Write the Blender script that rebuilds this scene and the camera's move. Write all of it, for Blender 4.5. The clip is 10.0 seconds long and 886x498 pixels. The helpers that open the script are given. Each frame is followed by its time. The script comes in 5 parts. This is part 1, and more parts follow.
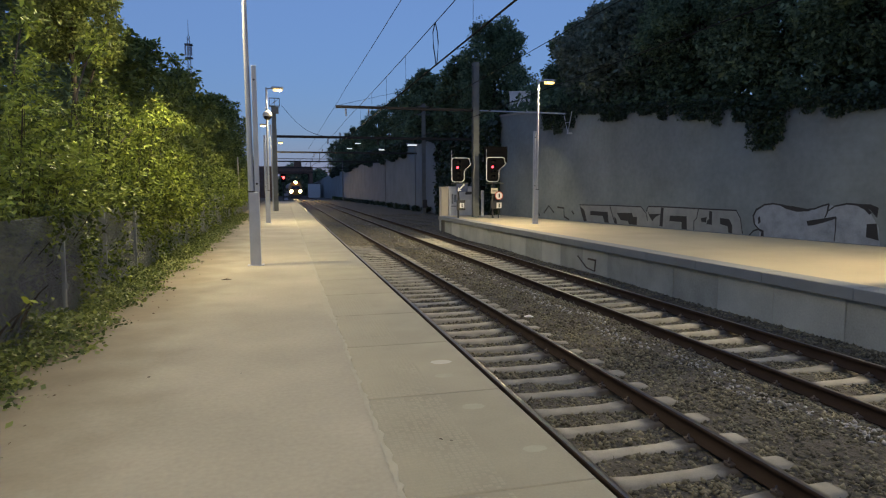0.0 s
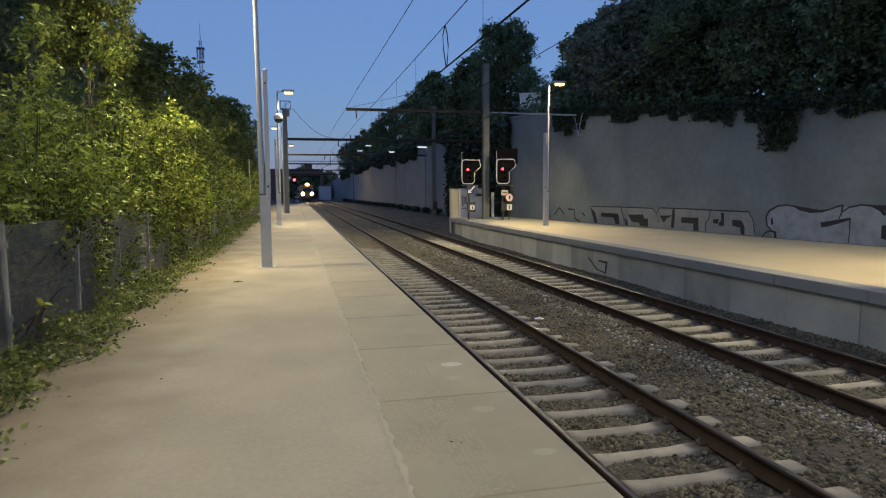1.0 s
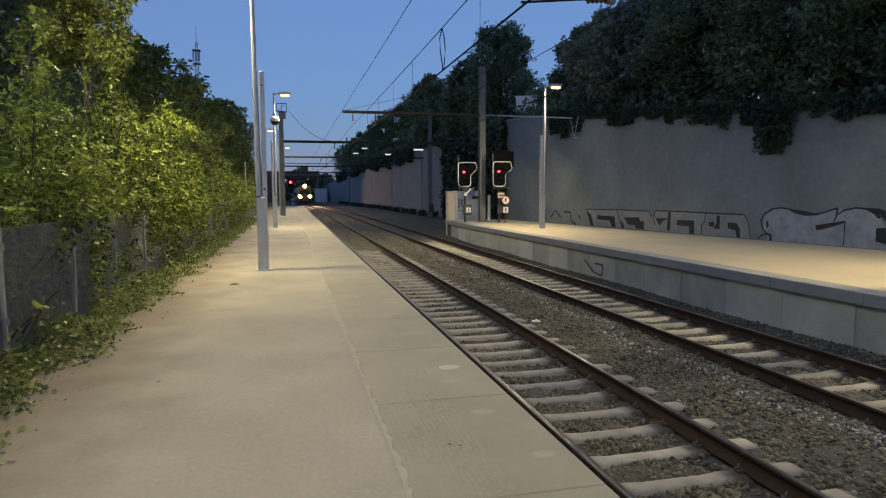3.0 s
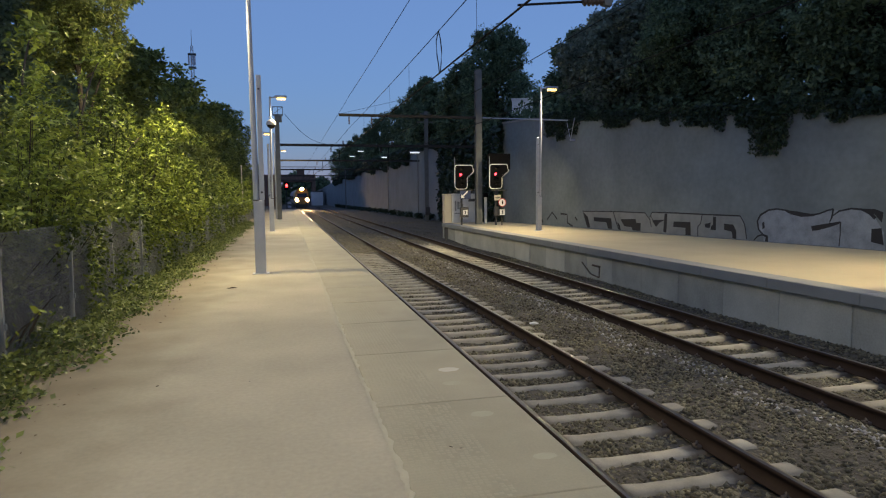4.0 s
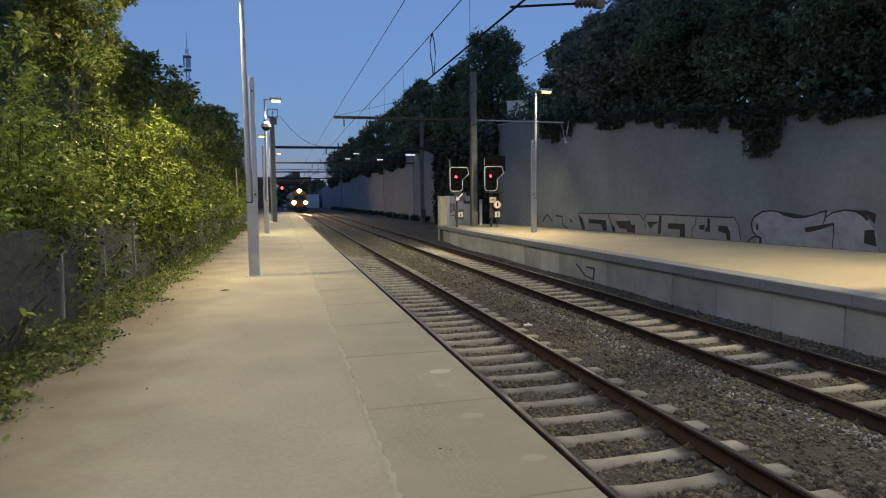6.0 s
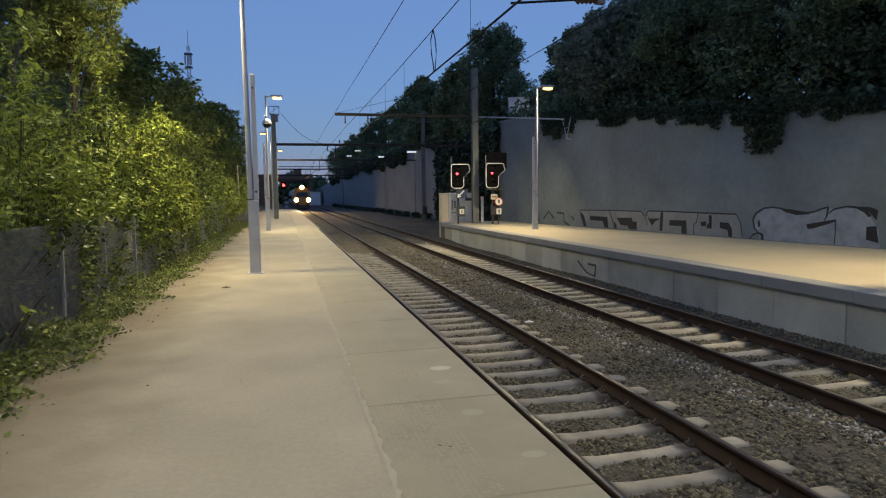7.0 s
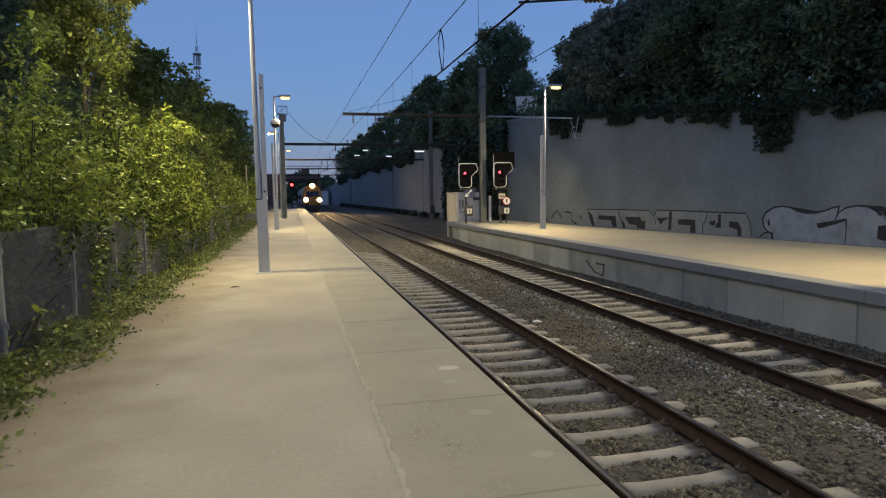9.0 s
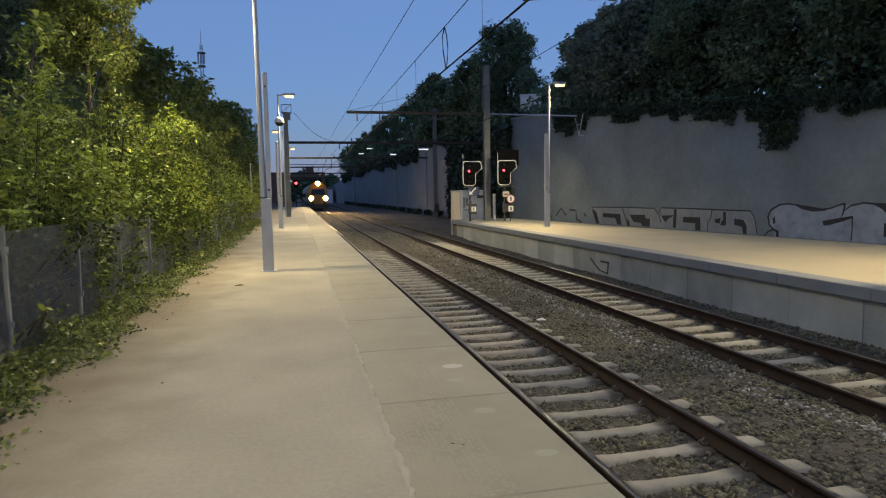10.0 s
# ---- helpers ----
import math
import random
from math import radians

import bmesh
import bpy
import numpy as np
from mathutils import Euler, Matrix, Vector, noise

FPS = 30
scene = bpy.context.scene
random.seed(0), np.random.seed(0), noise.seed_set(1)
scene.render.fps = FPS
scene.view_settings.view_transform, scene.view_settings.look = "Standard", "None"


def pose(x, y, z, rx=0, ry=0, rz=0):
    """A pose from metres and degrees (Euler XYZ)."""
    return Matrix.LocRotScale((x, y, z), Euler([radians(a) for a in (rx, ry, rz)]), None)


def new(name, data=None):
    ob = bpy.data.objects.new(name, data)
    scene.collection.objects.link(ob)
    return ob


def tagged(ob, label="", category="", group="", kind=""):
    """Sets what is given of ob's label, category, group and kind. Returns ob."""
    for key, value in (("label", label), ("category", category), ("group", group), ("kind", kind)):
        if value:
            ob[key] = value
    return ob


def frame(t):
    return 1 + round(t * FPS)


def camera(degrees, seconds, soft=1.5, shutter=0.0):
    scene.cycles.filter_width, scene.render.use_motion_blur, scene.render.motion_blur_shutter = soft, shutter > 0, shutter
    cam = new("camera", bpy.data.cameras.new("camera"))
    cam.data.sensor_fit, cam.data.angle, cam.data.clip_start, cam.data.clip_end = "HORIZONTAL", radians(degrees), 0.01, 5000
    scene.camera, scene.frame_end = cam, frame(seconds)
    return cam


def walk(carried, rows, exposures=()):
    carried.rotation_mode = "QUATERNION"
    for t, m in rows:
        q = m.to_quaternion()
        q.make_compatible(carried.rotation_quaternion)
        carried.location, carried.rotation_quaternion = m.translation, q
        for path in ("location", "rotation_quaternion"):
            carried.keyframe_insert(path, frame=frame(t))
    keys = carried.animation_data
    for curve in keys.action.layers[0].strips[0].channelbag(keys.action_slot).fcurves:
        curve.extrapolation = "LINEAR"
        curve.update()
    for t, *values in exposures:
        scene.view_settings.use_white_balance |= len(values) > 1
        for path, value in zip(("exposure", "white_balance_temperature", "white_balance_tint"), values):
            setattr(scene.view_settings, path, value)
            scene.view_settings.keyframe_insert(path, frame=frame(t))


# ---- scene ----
def view(x, y, z, down, turn, lean):
    """A camera pose: metres, then degrees down from level, right from the track's way, and lean."""
    return Matrix.Translation((x, y, z)) @ Euler((0, 0, radians(-turn))).to_matrix().to_4x4() @ \
        Euler((radians(90 - down), 0, 0)).to_matrix().to_4x4() @ Euler((0, 0, radians(lean))).to_matrix().to_4x4()


cam = camera(70.43, 10.0, soft=1.2)
walk(cam, [
    (0, view(-0.018, 0.001, 1.606, 5.492, 14.192, -0.194)),
    (0.5, view(-0.019, -0.017, 1.615, 5.478, 13.579, -0.299)),
    (1, view(-0.017, -0.007, 1.612, 5.317, 13.245, -0.354)),
    (1.5, view(-0.021, -0.015, 1.614, 5.212, 13.119, -0.304)),
    (2, view(-0.028, -0.023, 1.619, 5.093, 13.193, -0.245)),
    (2.5, view(-0.027, -0.009, 1.615, 5.123, 13.439, -0.190)),
    (4, view(-0.058, -0.004, 1.612, 4.846, 13.936, -0.545)),
    (4.5, view(-0.042, 0.000, 1.608, 4.688, 14.191, -0.605)),
    (5, view(-0.033, -0.002, 1.605, 4.587, 14.310, -0.598)),
    (5.5, view(-0.023, -0.004, 1.604, 4.582, 14.329, -0.584)),
    (7, view(0.002, -0.005, 1.600, 4.904, 14.143, -0.684)),
    (7.5, view(0.001, 0.001, 1.605, 4.989, 14.085, -0.673)),
    (8, view(-0.000, -0.004, 1.601, 4.988, 13.953, -0.680)),
    (8.5, view(-0.001, -0.014, 1.606, 4.955, 13.678, -0.746)),
    (9, view(-0.003, -0.006, 1.604, 4.955, 13.442, -0.769)),
    (9.5, view(-0.004, -0.015, 1.607, 5.033, 13.279, -0.802)),
    (10, view(0.000, 0.000, 1.605, 5.127, 13.056, -0.874)),
])

# ---- world and light ----
world = bpy.data.worlds.new("dusk")
scene.world = world
world.use_nodes = True
wn = world.node_tree.nodes
wl = world.node_tree.links
sky = wn.new("ShaderNodeTexSky")
sky.sky_type = "NISHITA"
sky.sun_disc = False
sky.sun_elevation = radians(1.5)
sky.sun_rotation = radians(200)
sky.altitude = 50
sky.air_density = 1.0
sky.dust_density = 0.3
sky.ozone_density = 4.0
haze = wn.new("ShaderNodeMix")
haze.data_type = "RGBA"
haze.inputs[0].default_value = 0.85
haze.inputs[7].default_value = (0.128, 0.192, 0.385, 1)
wl.new(sky.outputs[0], haze.inputs[6])
wl.new(haze.outputs[2], wn["Background"].inputs[0])
wn["Background"].inputs[1].default_value = 1.1
scene.view_settings.exposure = 0.06

LAMP_COLOUR = (1.0, 0.81, 0.45)
LAMP_WATTS = 1080


def area_lamp(x, y, z, watts, throw=0.0, size=0.15, along=36, spread=142):
    data = bpy.data.lights.new("platform_lamp_light", "AREA")
    data.energy, data.color, data.size = watts / 2, LAMP_COLOUR, size
    data.spread = radians(spread)
    for tilt in (-along, along):
        # the head throws two broad beams along the platform
        new("platform_lamp_light", data).matrix_world = pose(x, y, z, 0, -throw, 0) @ pose(0, 0, 0, tilt, 0, 0)


# ---- materials ----
def mat(name, base, rough=0.8, metal=0.0, vary=0.25, scale=3.0, fine=40.0, bump=0.3, dist=0.01, tint=None,
        local=False, rand=0.0, island=0.0, spec=0.5, trans=0.0, emit=0.0, emit_colour=None):
    """A principled material with two scales of variation, fine relief and a random shift per piece."""
    m = bpy.data.materials.new(name)
    m.use_nodes = True
    n, l = m.node_tree.nodes, m.node_tree.links
    p = n["Principled BSDF"]
    p.inputs["Roughness"].default_value = rough
    p.inputs["Metallic"].default_value = metal
    p.inputs["Specular IOR Level"].default_value = spec
    if local:
        where = n.new("ShaderNodeTexCoord").outputs["Object"]
    else:
        where = n.new("ShaderNodeNewGeometry").outputs["Position"]
    big = n.new("ShaderNodeTexNoise")
    big.inputs["Scale"].default_value, big.inputs["Detail"].default_value = scale, 4
    small = n.new("ShaderNodeTexNoise")
    small.inputs["Scale"].default_value, small.inputs["Detail"].default_value = fine, 3
    l.new(where, big.inputs["Vector"])
    l.new(where, small.inputs["Vector"])
    add = n.new("ShaderNodeMath")
    add.operation = "MULTIPLY_ADD"
    l.new(small.outputs["Fac"], add.inputs[0])
    add.inputs[1].default_value = 0.45
    l.new(big.outputs["Fac"], add.inputs[2])
    value = add.outputs[0]
    shift = 0.725
    for amount, node, out in ((rand, "ShaderNodeObjectInfo", "Random"), (island, "ShaderNodeNewGeometry", "Random Per Island")):
        if amount:
            r = n.new(node)
            extra = n.new("ShaderNodeMath")
            extra.operation = "MULTIPLY_ADD"
            l.new(r.outputs[out], extra.inputs[0])
            extra.inputs[1].default_value = amount
            l.new(value, extra.inputs[2])
            value = extra.outputs[0]
            shift += amount / 2
    ramp = n.new("ShaderNodeMapRange")
    ramp.inputs["From Min"].default_value, ramp.inputs["From Max"].default_value = shift - 0.4, shift + 0.4
    l.new(value, ramp.inputs["Value"])
    mix = n.new("ShaderNodeMix")
    mix.data_type = "RGBA"
    low = [c * (1 - vary) for c in base]
    high = [min(1, c * (1 + vary)) for c in (tint or base)]
    mix.inputs[6].default_value, mix.inputs[7].default_value = (*low, 1), (*high, 1)
    l.new(ramp.outputs[0], mix.inputs[0])
    l.new(mix.outputs[2], p.inputs["Base Color"])
    if bump:
        b = n.new("ShaderNodeBump")
        b.inputs["Strength"].default_value, b.inputs["Distance"].default_value = bump, dist
        l.new(add.outputs[0], b.inputs["Height"])
        l.new(b.outputs[0], p.inputs["Normal"])
    if emit:
        p.inputs["Emission Color"].default_value = (*(emit_colour or base), 1)
        p.inputs["Emission Strength"].default_value = emit
    if trans:
        t = n.new("ShaderNodeBsdfTranslucent")
        ms = n.new("ShaderNodeMixShader")
        ms.inputs[0].default_value = trans
        l.new(mix.outputs[2], t.inputs[0])
        l.new(p.outputs[0], ms.inputs[1])
        l.new(t.outputs[0], ms.inputs[2])
        l.new(ms.outputs[0], n["Material Output"].inputs[0])
    return m


M_RESIN = mat("platform_resin", (0.37, 0.343, 0.262), 0.9, vary=0.24, scale=0.7, fine=26, bump=0.05, dist=0.003, tint=(0.395, 0.36, 0.275))


def soil_edge(m):
    """Brown dirt washed on the deck beside the planting."""
    n, l = m.node_tree.nodes, m.node_tree.links
    p = n["Principled BSDF"]
    source = p.inputs["Base Color"].links[0].from_socket
    where = n.new("ShaderNodeNewGeometry")
    xyz = n.new("ShaderNodeSeparateXYZ")
    l.new(where.outputs["Position"], xyz.inputs[0])
    blot = n.new("ShaderNodeTexNoise")
    blot.inputs["Scale"].default_value, blot.inputs["Detail"].default_value = 1.4, 6
    l.new(where.outputs["Position"], blot.inputs["Vector"])
    add = n.new("ShaderNodeMath")
    add.operation = "MULTIPLY_ADD"
    l.new(blot.outputs["Fac"], add.inputs[0])
    add.inputs[1].default_value = 1.1
    l.new(xyz.outputs["X"], add.inputs[2])
    ramp = n.new("ShaderNodeMapRange")
    ramp.interpolation_type = "SMOOTHSTEP"
    for key, v in (("From Min", -1.8), ("From Max", -0.1), ("To Min", 0.85), ("To Max", 0.0)):
        ramp.inputs[key].default_value = v
    l.new(add.outputs[0], ramp.inputs["Value"])
    mix = n.new("ShaderNodeMix")
    mix.data_type = "RGBA"
    l.new(ramp.outputs[0], mix.inputs[0])
    l.new(source, mix.inputs[6])
    mix.inputs[7].default_value = (0.15, 0.118, 0.075, 1)
    l.new(mix.outputs[2], p.inputs["Base Color"])


soil_edge(M_RESIN)
M_RESIN2 = mat("far_platform_resin", (0.42, 0.366, 0.25), 0.9, vary=0.14, scale=0.6, fine=60, bump=0.2, dist=0.006)
M_SLAB = mat("edge_slab", (0.315, 0.29, 0.207), 0.72, vary=0.2, scale=1.6, fine=60, bump=0.2, dist=0.004, rand=0.2)
M_STUD = mat("tactile_stud", (0.325, 0.3, 0.213), 0.66, vary=0.12, scale=1.2, fine=90, bump=0.1, dist=0.004)
M_PATCH = mat("pale_patch", (0.52, 0.5, 0.43), 0.9, vary=0.1, scale=8, fine=80)
M_FACE = mat("platform_panel", (0.42, 0.44, 0.395), 0.9, vary=0.3, scale=1.3, fine=30, bump=0.3, dist=0.006, rand=0.6)
M_COPING = mat("coping_concrete", (0.225, 0.24, 0.24), 0.9, vary=0.15, scale=1.5, fine=60, bump=0.3, dist=0.006)
M_SLEEPER = mat("sleeper_concrete", (0.31, 0.29, 0.235), 0.92, vary=0.35, scale=4, fine=60, bump=0.4, dist=0.006, rand=0.3)
M_BALLAST = mat("ballast_bed", (0.075, 0.067, 0.052), 0.95, vary=0.6, scale=7, fine=26, bump=1.0, dist=0.05)
M_STONE = mat("ballast_stone", (0.135, 0.122, 0.08), 0.92, vary=0.7, scale=1.3, fine=60, bump=0.2, dist=0.005, island=0.7)
M_PALE_STONE = mat("limed_stone", (0.34, 0.33, 0.315), 0.92, vary=0.4, scale=2, fine=60, bump=0.2, dist=0.005, island=0.7)
M_RUST = mat("rail_rust", (0.04, 0.027, 0.02), 0.9, spec=0.12, vary=0.35, scale=3, fine=70, bump=0.3, dist=0.003)
M_RAILTOP = mat("rail_head_steel", (0.15, 0.135, 0.12), 0.4, metal=1.0, vary=0.12, scale=2, fine=60, bump=0.05, dist=0.001)
M_CLIP = mat("rail_clip_steel", (0.10, 0.08, 0.065), 0.7, metal=0.5, vary=0.3)
M_WALL = mat("retaining_wall_paint", (0.158, 0.187, 0.2), 0.92, vary=0.36, scale=0.45, fine=5, bump=0.14, dist=0.015)


def courses(m, step):
    """Faint masonry courses in a wall's relief."""
    n, l = m.node_tree.nodes, m.node_tree.links
    bump = next(k for k in n if k.type == "BUMP")
    source = bump.inputs["Height"].links[0].from_socket
    where = n.new("ShaderNodeNewGeometry")
    xyz = n.new("ShaderNodeSeparateXYZ")
    l.new(where.outputs["Position"], xyz.inputs[0])
    wave = n.new("ShaderNodeMath")
    wave.operation = "MULTIPLY"
    l.new(xyz.outputs["Z"], wave.inputs[0])
    wave.inputs[1].default_value = 2 * math.pi / step
    sine = n.new("ShaderNodeMath")
    sine.operation = "SINE"
    l.new(wave.outputs[0], sine.inputs[0])
    add = n.new("ShaderNodeMath")
    add.operation = "MULTIPLY_ADD"
    l.new(sine.outputs[0], add.inputs[0])
    add.inputs[1].default_value = 0.22
    l.new(source, add.inputs[2])
    l.new(add.outputs[0], bump.inputs["Height"])


courses(M_WALL, 0.15)
M_WALL2 = mat("far_wall_concrete", (0.18, 0.203, 0.215), 0.92, vary=0.25, scale=0.5, fine=8, bump=0.4, dist=0.02)
M_CAP = mat("wall_capping", (0.24, 0.235, 0.235), 0.9, vary=0.2, scale=2, fine=30)
M_PAINT_DARK = mat("spray_paint_black", (0.012, 0.013, 0.017), 0.6, vary=0.3, scale=5, fine=50, bump=0.05)
M_PAINT_PALE = mat("spray_paint_silver", (0.235, 0.27, 0.315), 0.6, vary=0.45, scale=3, fine=30, bump=0.05)
M_PAINT_GREY = mat("spray_paint_grey", (0.215, 0.232, 0.235), 0.7, vary=0.25, scale=3, fine=30, bump=0.05)
M_GALV = mat("galvanised_post", (0.37, 0.4, 0.455), 0.55, metal=0.2, vary=0.14, scale=3, fine=50, bump=0.1, dist=0.002)
M_FENCE = mat("fence_steel", (0.27, 0.29, 0.32), 0.55, metal=0.5, vary=0.25, scale=4, fine=60, bump=0.1, dist=0.002)
M_MAST = mat("catenary_mast_steel", (0.155, 0.165, 0.16), 0.75, metal=0.2, vary=0.25, scale=3, fine=50, bump=0.2, dist=0.003)
# mast steel darkened for the beams, their unlit silhouette put into the colour
M_BEAM_SILHOUETTE = mat("catenary_beam_silhouette", (0.03, 0.029, 0.028), 0.85, vary=0.25, scale=3, fine=50, bump=0.2, dist=0.003, spec=0.2)
M_WIRE = mat("copper_wire", (0.018, 0.018, 0.018), 0.85, spec=0.1, vary=0.2, bump=0)
M_INSUL = mat("brown_insulator", (0.07, 0.045, 0.035), 0.35, vary=0.2, bump=0)
M_BLACK = mat("signal_black", (0.006, 0.006, 0.007), 0.9, spec=0.08, vary=0.2, scale=6, bump=0.05)
M_WHITE = mat("white_paint", (0.75, 0.75, 0.73), 0.6, vary=0.08, scale=5, fine=60, bump=0.05)
M_CABINET = mat("cabinet_grey", (0.6, 0.615, 0.62), 0.6, vary=0.12, scale=3, fine=40, bump=0.1, dist=0.002)
M_BEIGE = mat("cabinet_beige", (0.55, 0.50, 0.40), 0.7, vary=0.12, scale=3, fine=40, bump=0.1, dist=0.002)
M_BLUE = mat("sign_blue", (0.02, 0.035, 0.10), 0.5, vary=0.1, bump=0)
M_RED = mat("sign_red", (0.45, 0.03, 0.025), 0.5, vary=0.1, bump=0)
M_DARKGREY = mat("dark_box", (0.05, 0.05, 0.052), 0.6, vary=0.2, scale=5, bump=0.05)
M_DOME = mat("camera_housing", (0.6, 0.58, 0.54), 0.45, vary=0.08, bump=0)
M_SMOKE = mat("dome_plastic", (0.03, 0.025, 0.02), 0.15, vary=0.1, bump=0)
M_RED_LIGHT = mat("red_signal_lens", (0.6, 0.03, 0.02), 0.4, vary=0.02, bump=0, emit=7, emit_colour=(1.0, 0.045, 0.07))
M_LAMP_LENS = mat("led_lens", (0.9, 0.85, 0.7), 0.4, vary=0.02, bump=0, emit=3.4, emit_colour=(1.0, 0.62, 0.16))
M_HEAD = mat("headlight_lens", (0.9, 0.8, 0.6), 0.3, vary=0.02, bump=0, emit=3600, emit_colour=(1.0, 0.66, 0.26))
# orange emission stands in for the headlights' halo; a bowl gives no light
M_HEAD_HALO = mat("headlight_halo", (0.9, 0.8, 0.6), 0.3, vary=0.02, bump=0, emit=4, emit_colour=(1.0, 0.40, 0.08))
M_LIT = mat("lit_window", (0.8, 0.8, 0.75), 0.4, vary=0.05, bump=0, emit=1.0, emit_colour=(0.9, 0.95, 1.0))
M_TRAIN = mat("train_paint_yellow", (0.42, 0.23, 0.045), 0.5, vary=0.12, scale=1.2, fine=40, bump=0.05, local=True)
M_TRAIN2 = mat("train_paint_grey", (0.22, 0.22, 0.23), 0.5, vary=0.12, scale=1.2, fine=40, bump=0.05, local=True)
M_GLASS = mat("dark_glass", (0.015, 0.017, 0.02), 0.08, vary=0.05, bump=0)
M_HOUSE = mat("white_render", (0.78, 0.78, 0.76), 0.9, vary=0.06, scale=1, fine=30, bump=0.15)
M_BRIDGE = mat("bridge_brick", (0.13, 0.085, 0.065), 0.92, vary=0.3, scale=1.2, fine=12, bump=0.4, dist=0.02)
M_EARTH = mat("verge_soil", (0.075, 0.062, 0.042), 0.97, vary=0.4, scale=1.5, fine=25, bump=0.8, dist=0.03)
M_BARK = mat("bark", (0.042, 0.034, 0.025), 0.95, vary=0.35, scale=5, fine=30, bump=0.7, dist=0.02)
M_LEAF_BUSH = mat("shrub_leaf", (0.105, 0.165, 0.032), 0.52, vary=0.6, scale=0.9, fine=9, bump=0, tint=(0.2, 0.245, 0.042), spec=0.28, island=0.9, rand=0.5, trans=0.18)
M_LEAF_WEED = mat("weed_leaf", (0.09, 0.14, 0.035), 0.5, vary=0.5, scale=2, fine=9, bump=0, tint=(0.165, 0.195, 0.055), island=0.8, trans=0.3)
M_LEAF_OLIVE = mat("tree_leaf_olive", (0.12, 0.16, 0.044), 0.6, vary=0.45, scale=0.8, fine=6, bump=0, tint=(0.175, 0.208, 0.055), spec=0.25, island=0.8, trans=0.3)
M_LEAF_DARK = mat("tree_leaf_dark", (0.1, 0.15, 0.088), 0.65, vary=0.55, scale=0.35, fine=4, bump=0, tint=(0.14, 0.195, 0.11), spec=0.3, island=0.7, trans=0.45)
M_LEAF_GREY = mat("tree_leaf_pale", (0.16, 0.195, 0.145), 0.65, vary=0.45, scale=0.4, fine=4, bump=0, spec=0.3, island=0.8, trans=0.35)
M_LEAF_IVY = mat("ivy_leaf", (0.022, 0.042, 0.02), 0.5, vary=0.45, scale=0.8, fine=6, bump=0, island=0.9, trans=0.15)
M_DRY = mat("dry_litter", (0.11, 0.08, 0.045), 0.95, vary=0.4, scale=4, fine=30, bump=0, island=0.9)


# ---- building blocks ----
def link(name, mesh, material, parent=None, label=""):
    if material and not mesh.materials:
        mesh.materials.append(material)
    ob = new(name, mesh)
    if parent:
        ob.parent = parent
    if label:
        ob["label"] = label
    return ob


def part(name, bm, material, parent=None, label="", smooth=False):
    mesh = bpy.data.meshes.new(name)
    bm.normal_update()
    bm.to_mesh(mesh)
    bm.free()
    if smooth:
        mesh.shade_smooth()
    return link(name, mesh, material, parent, label)


def empty(name, m, label, category, group="", kind=""):
    ob = new(name)
    ob.empty_display_size = 0.2
    ob.matrix_world = m
    return tagged(ob, label, category, group, kind)


def box(bm, x0, x1, y0, y1, z0, z1, bevel=0.0):
    made = bmesh.ops.create_cube(bm, size=1)["verts"]
    bmesh.ops.transform(bm, verts=made, matrix=Matrix.LocRotScale(((x0 + x1) / 2, (y0 + y1) / 2, (z0 + z1) / 2), None, (x1 - x0, y1 - y0, z1 - z0)))
    if bevel:
        edges = {e for v in made for e in v.link_edges}
        bmesh.ops.bevel(bm, geom=list(edges), offset=bevel, segments=1, affect="EDGES")
    return bm


def boxes(*rows, bevel=0.0):
    bm = bmesh.new()
    for r in rows:
        box(bm, *r, bevel=bevel)
    return bm


def tube(bm, a, b, r0, r1=None, sides=10):
    """A closed round bar from a to b."""
    a, b = Vector(a), Vector(b)
    r1 = r0 if r1 is None else r1
    turn = (b - a).to_track_quat("Z", "Y").to_matrix().to_4x4()
    bmesh.ops.create_cone(bm, cap_ends=True, segments=sides, radius1=r0, radius2=r1, depth=(b - a).length,
                          matrix=Matrix.Translation((a + b) / 2) @ turn)
    return bm


def tubes(*rows, sides=10):
    bm = bmesh.new()
    for r in rows:
        tube(bm, *r, sides=sides)
    return bm


def path_tube(points, radius, sides=6):
    """A bar swept along points, with one ring at each."""
    bm = bmesh.new()
    rings = []
    pts = [Vector(p) for p in points]
    for i, p in enumerate(pts):
        way = (pts[min(i + 1, len(pts) - 1)] - pts[max(i - 1, 0)]).normalized()
        side = way.cross(Vector((0, 0, 1)))
        side = side.normalized() if side.length > 1e-4 else Vector((1, 0, 0))
        up = side.cross(way).normalized()
        r = radius[i] if isinstance(radius, (list, tuple)) else radius
        rings.append([bm.verts.new(p + r * (math.cos(a) * side + math.sin(a) * up)) for a in [2 * math.pi * k / sides for k in range(sides)]])
    for a, b in zip(rings, rings[1:]):
        for k in range(sides):
            bm.faces.new((a[k], a[(k + 1) % sides], b[(k + 1) % sides], b[k]))
    bm.faces.new(rings[0][::-1])
    bm.faces.new(rings[-1])
    return bm


def prism(outline, depth, m=None):
    """A flat outline (x, z) made into a plate from y = 0 to y = depth."""
    bm = bmesh.new()
    front = [bm.verts.new((x, 0, z)) for x, z in outline]
    back = [bm.verts.new((x, depth, z)) for x, z in outline]
    bm.faces.new(front)
    bm.faces.new(back[::-1])
    for i in range(len(front)):
        j = (i + 1) % len(front)
        bm.faces.new((front[j], front[i], back[i], back[j]))
    bmesh.ops.recalc_face_normals(bm, faces=bm.faces)
    if m:
        bm.transform(m)
    return bm


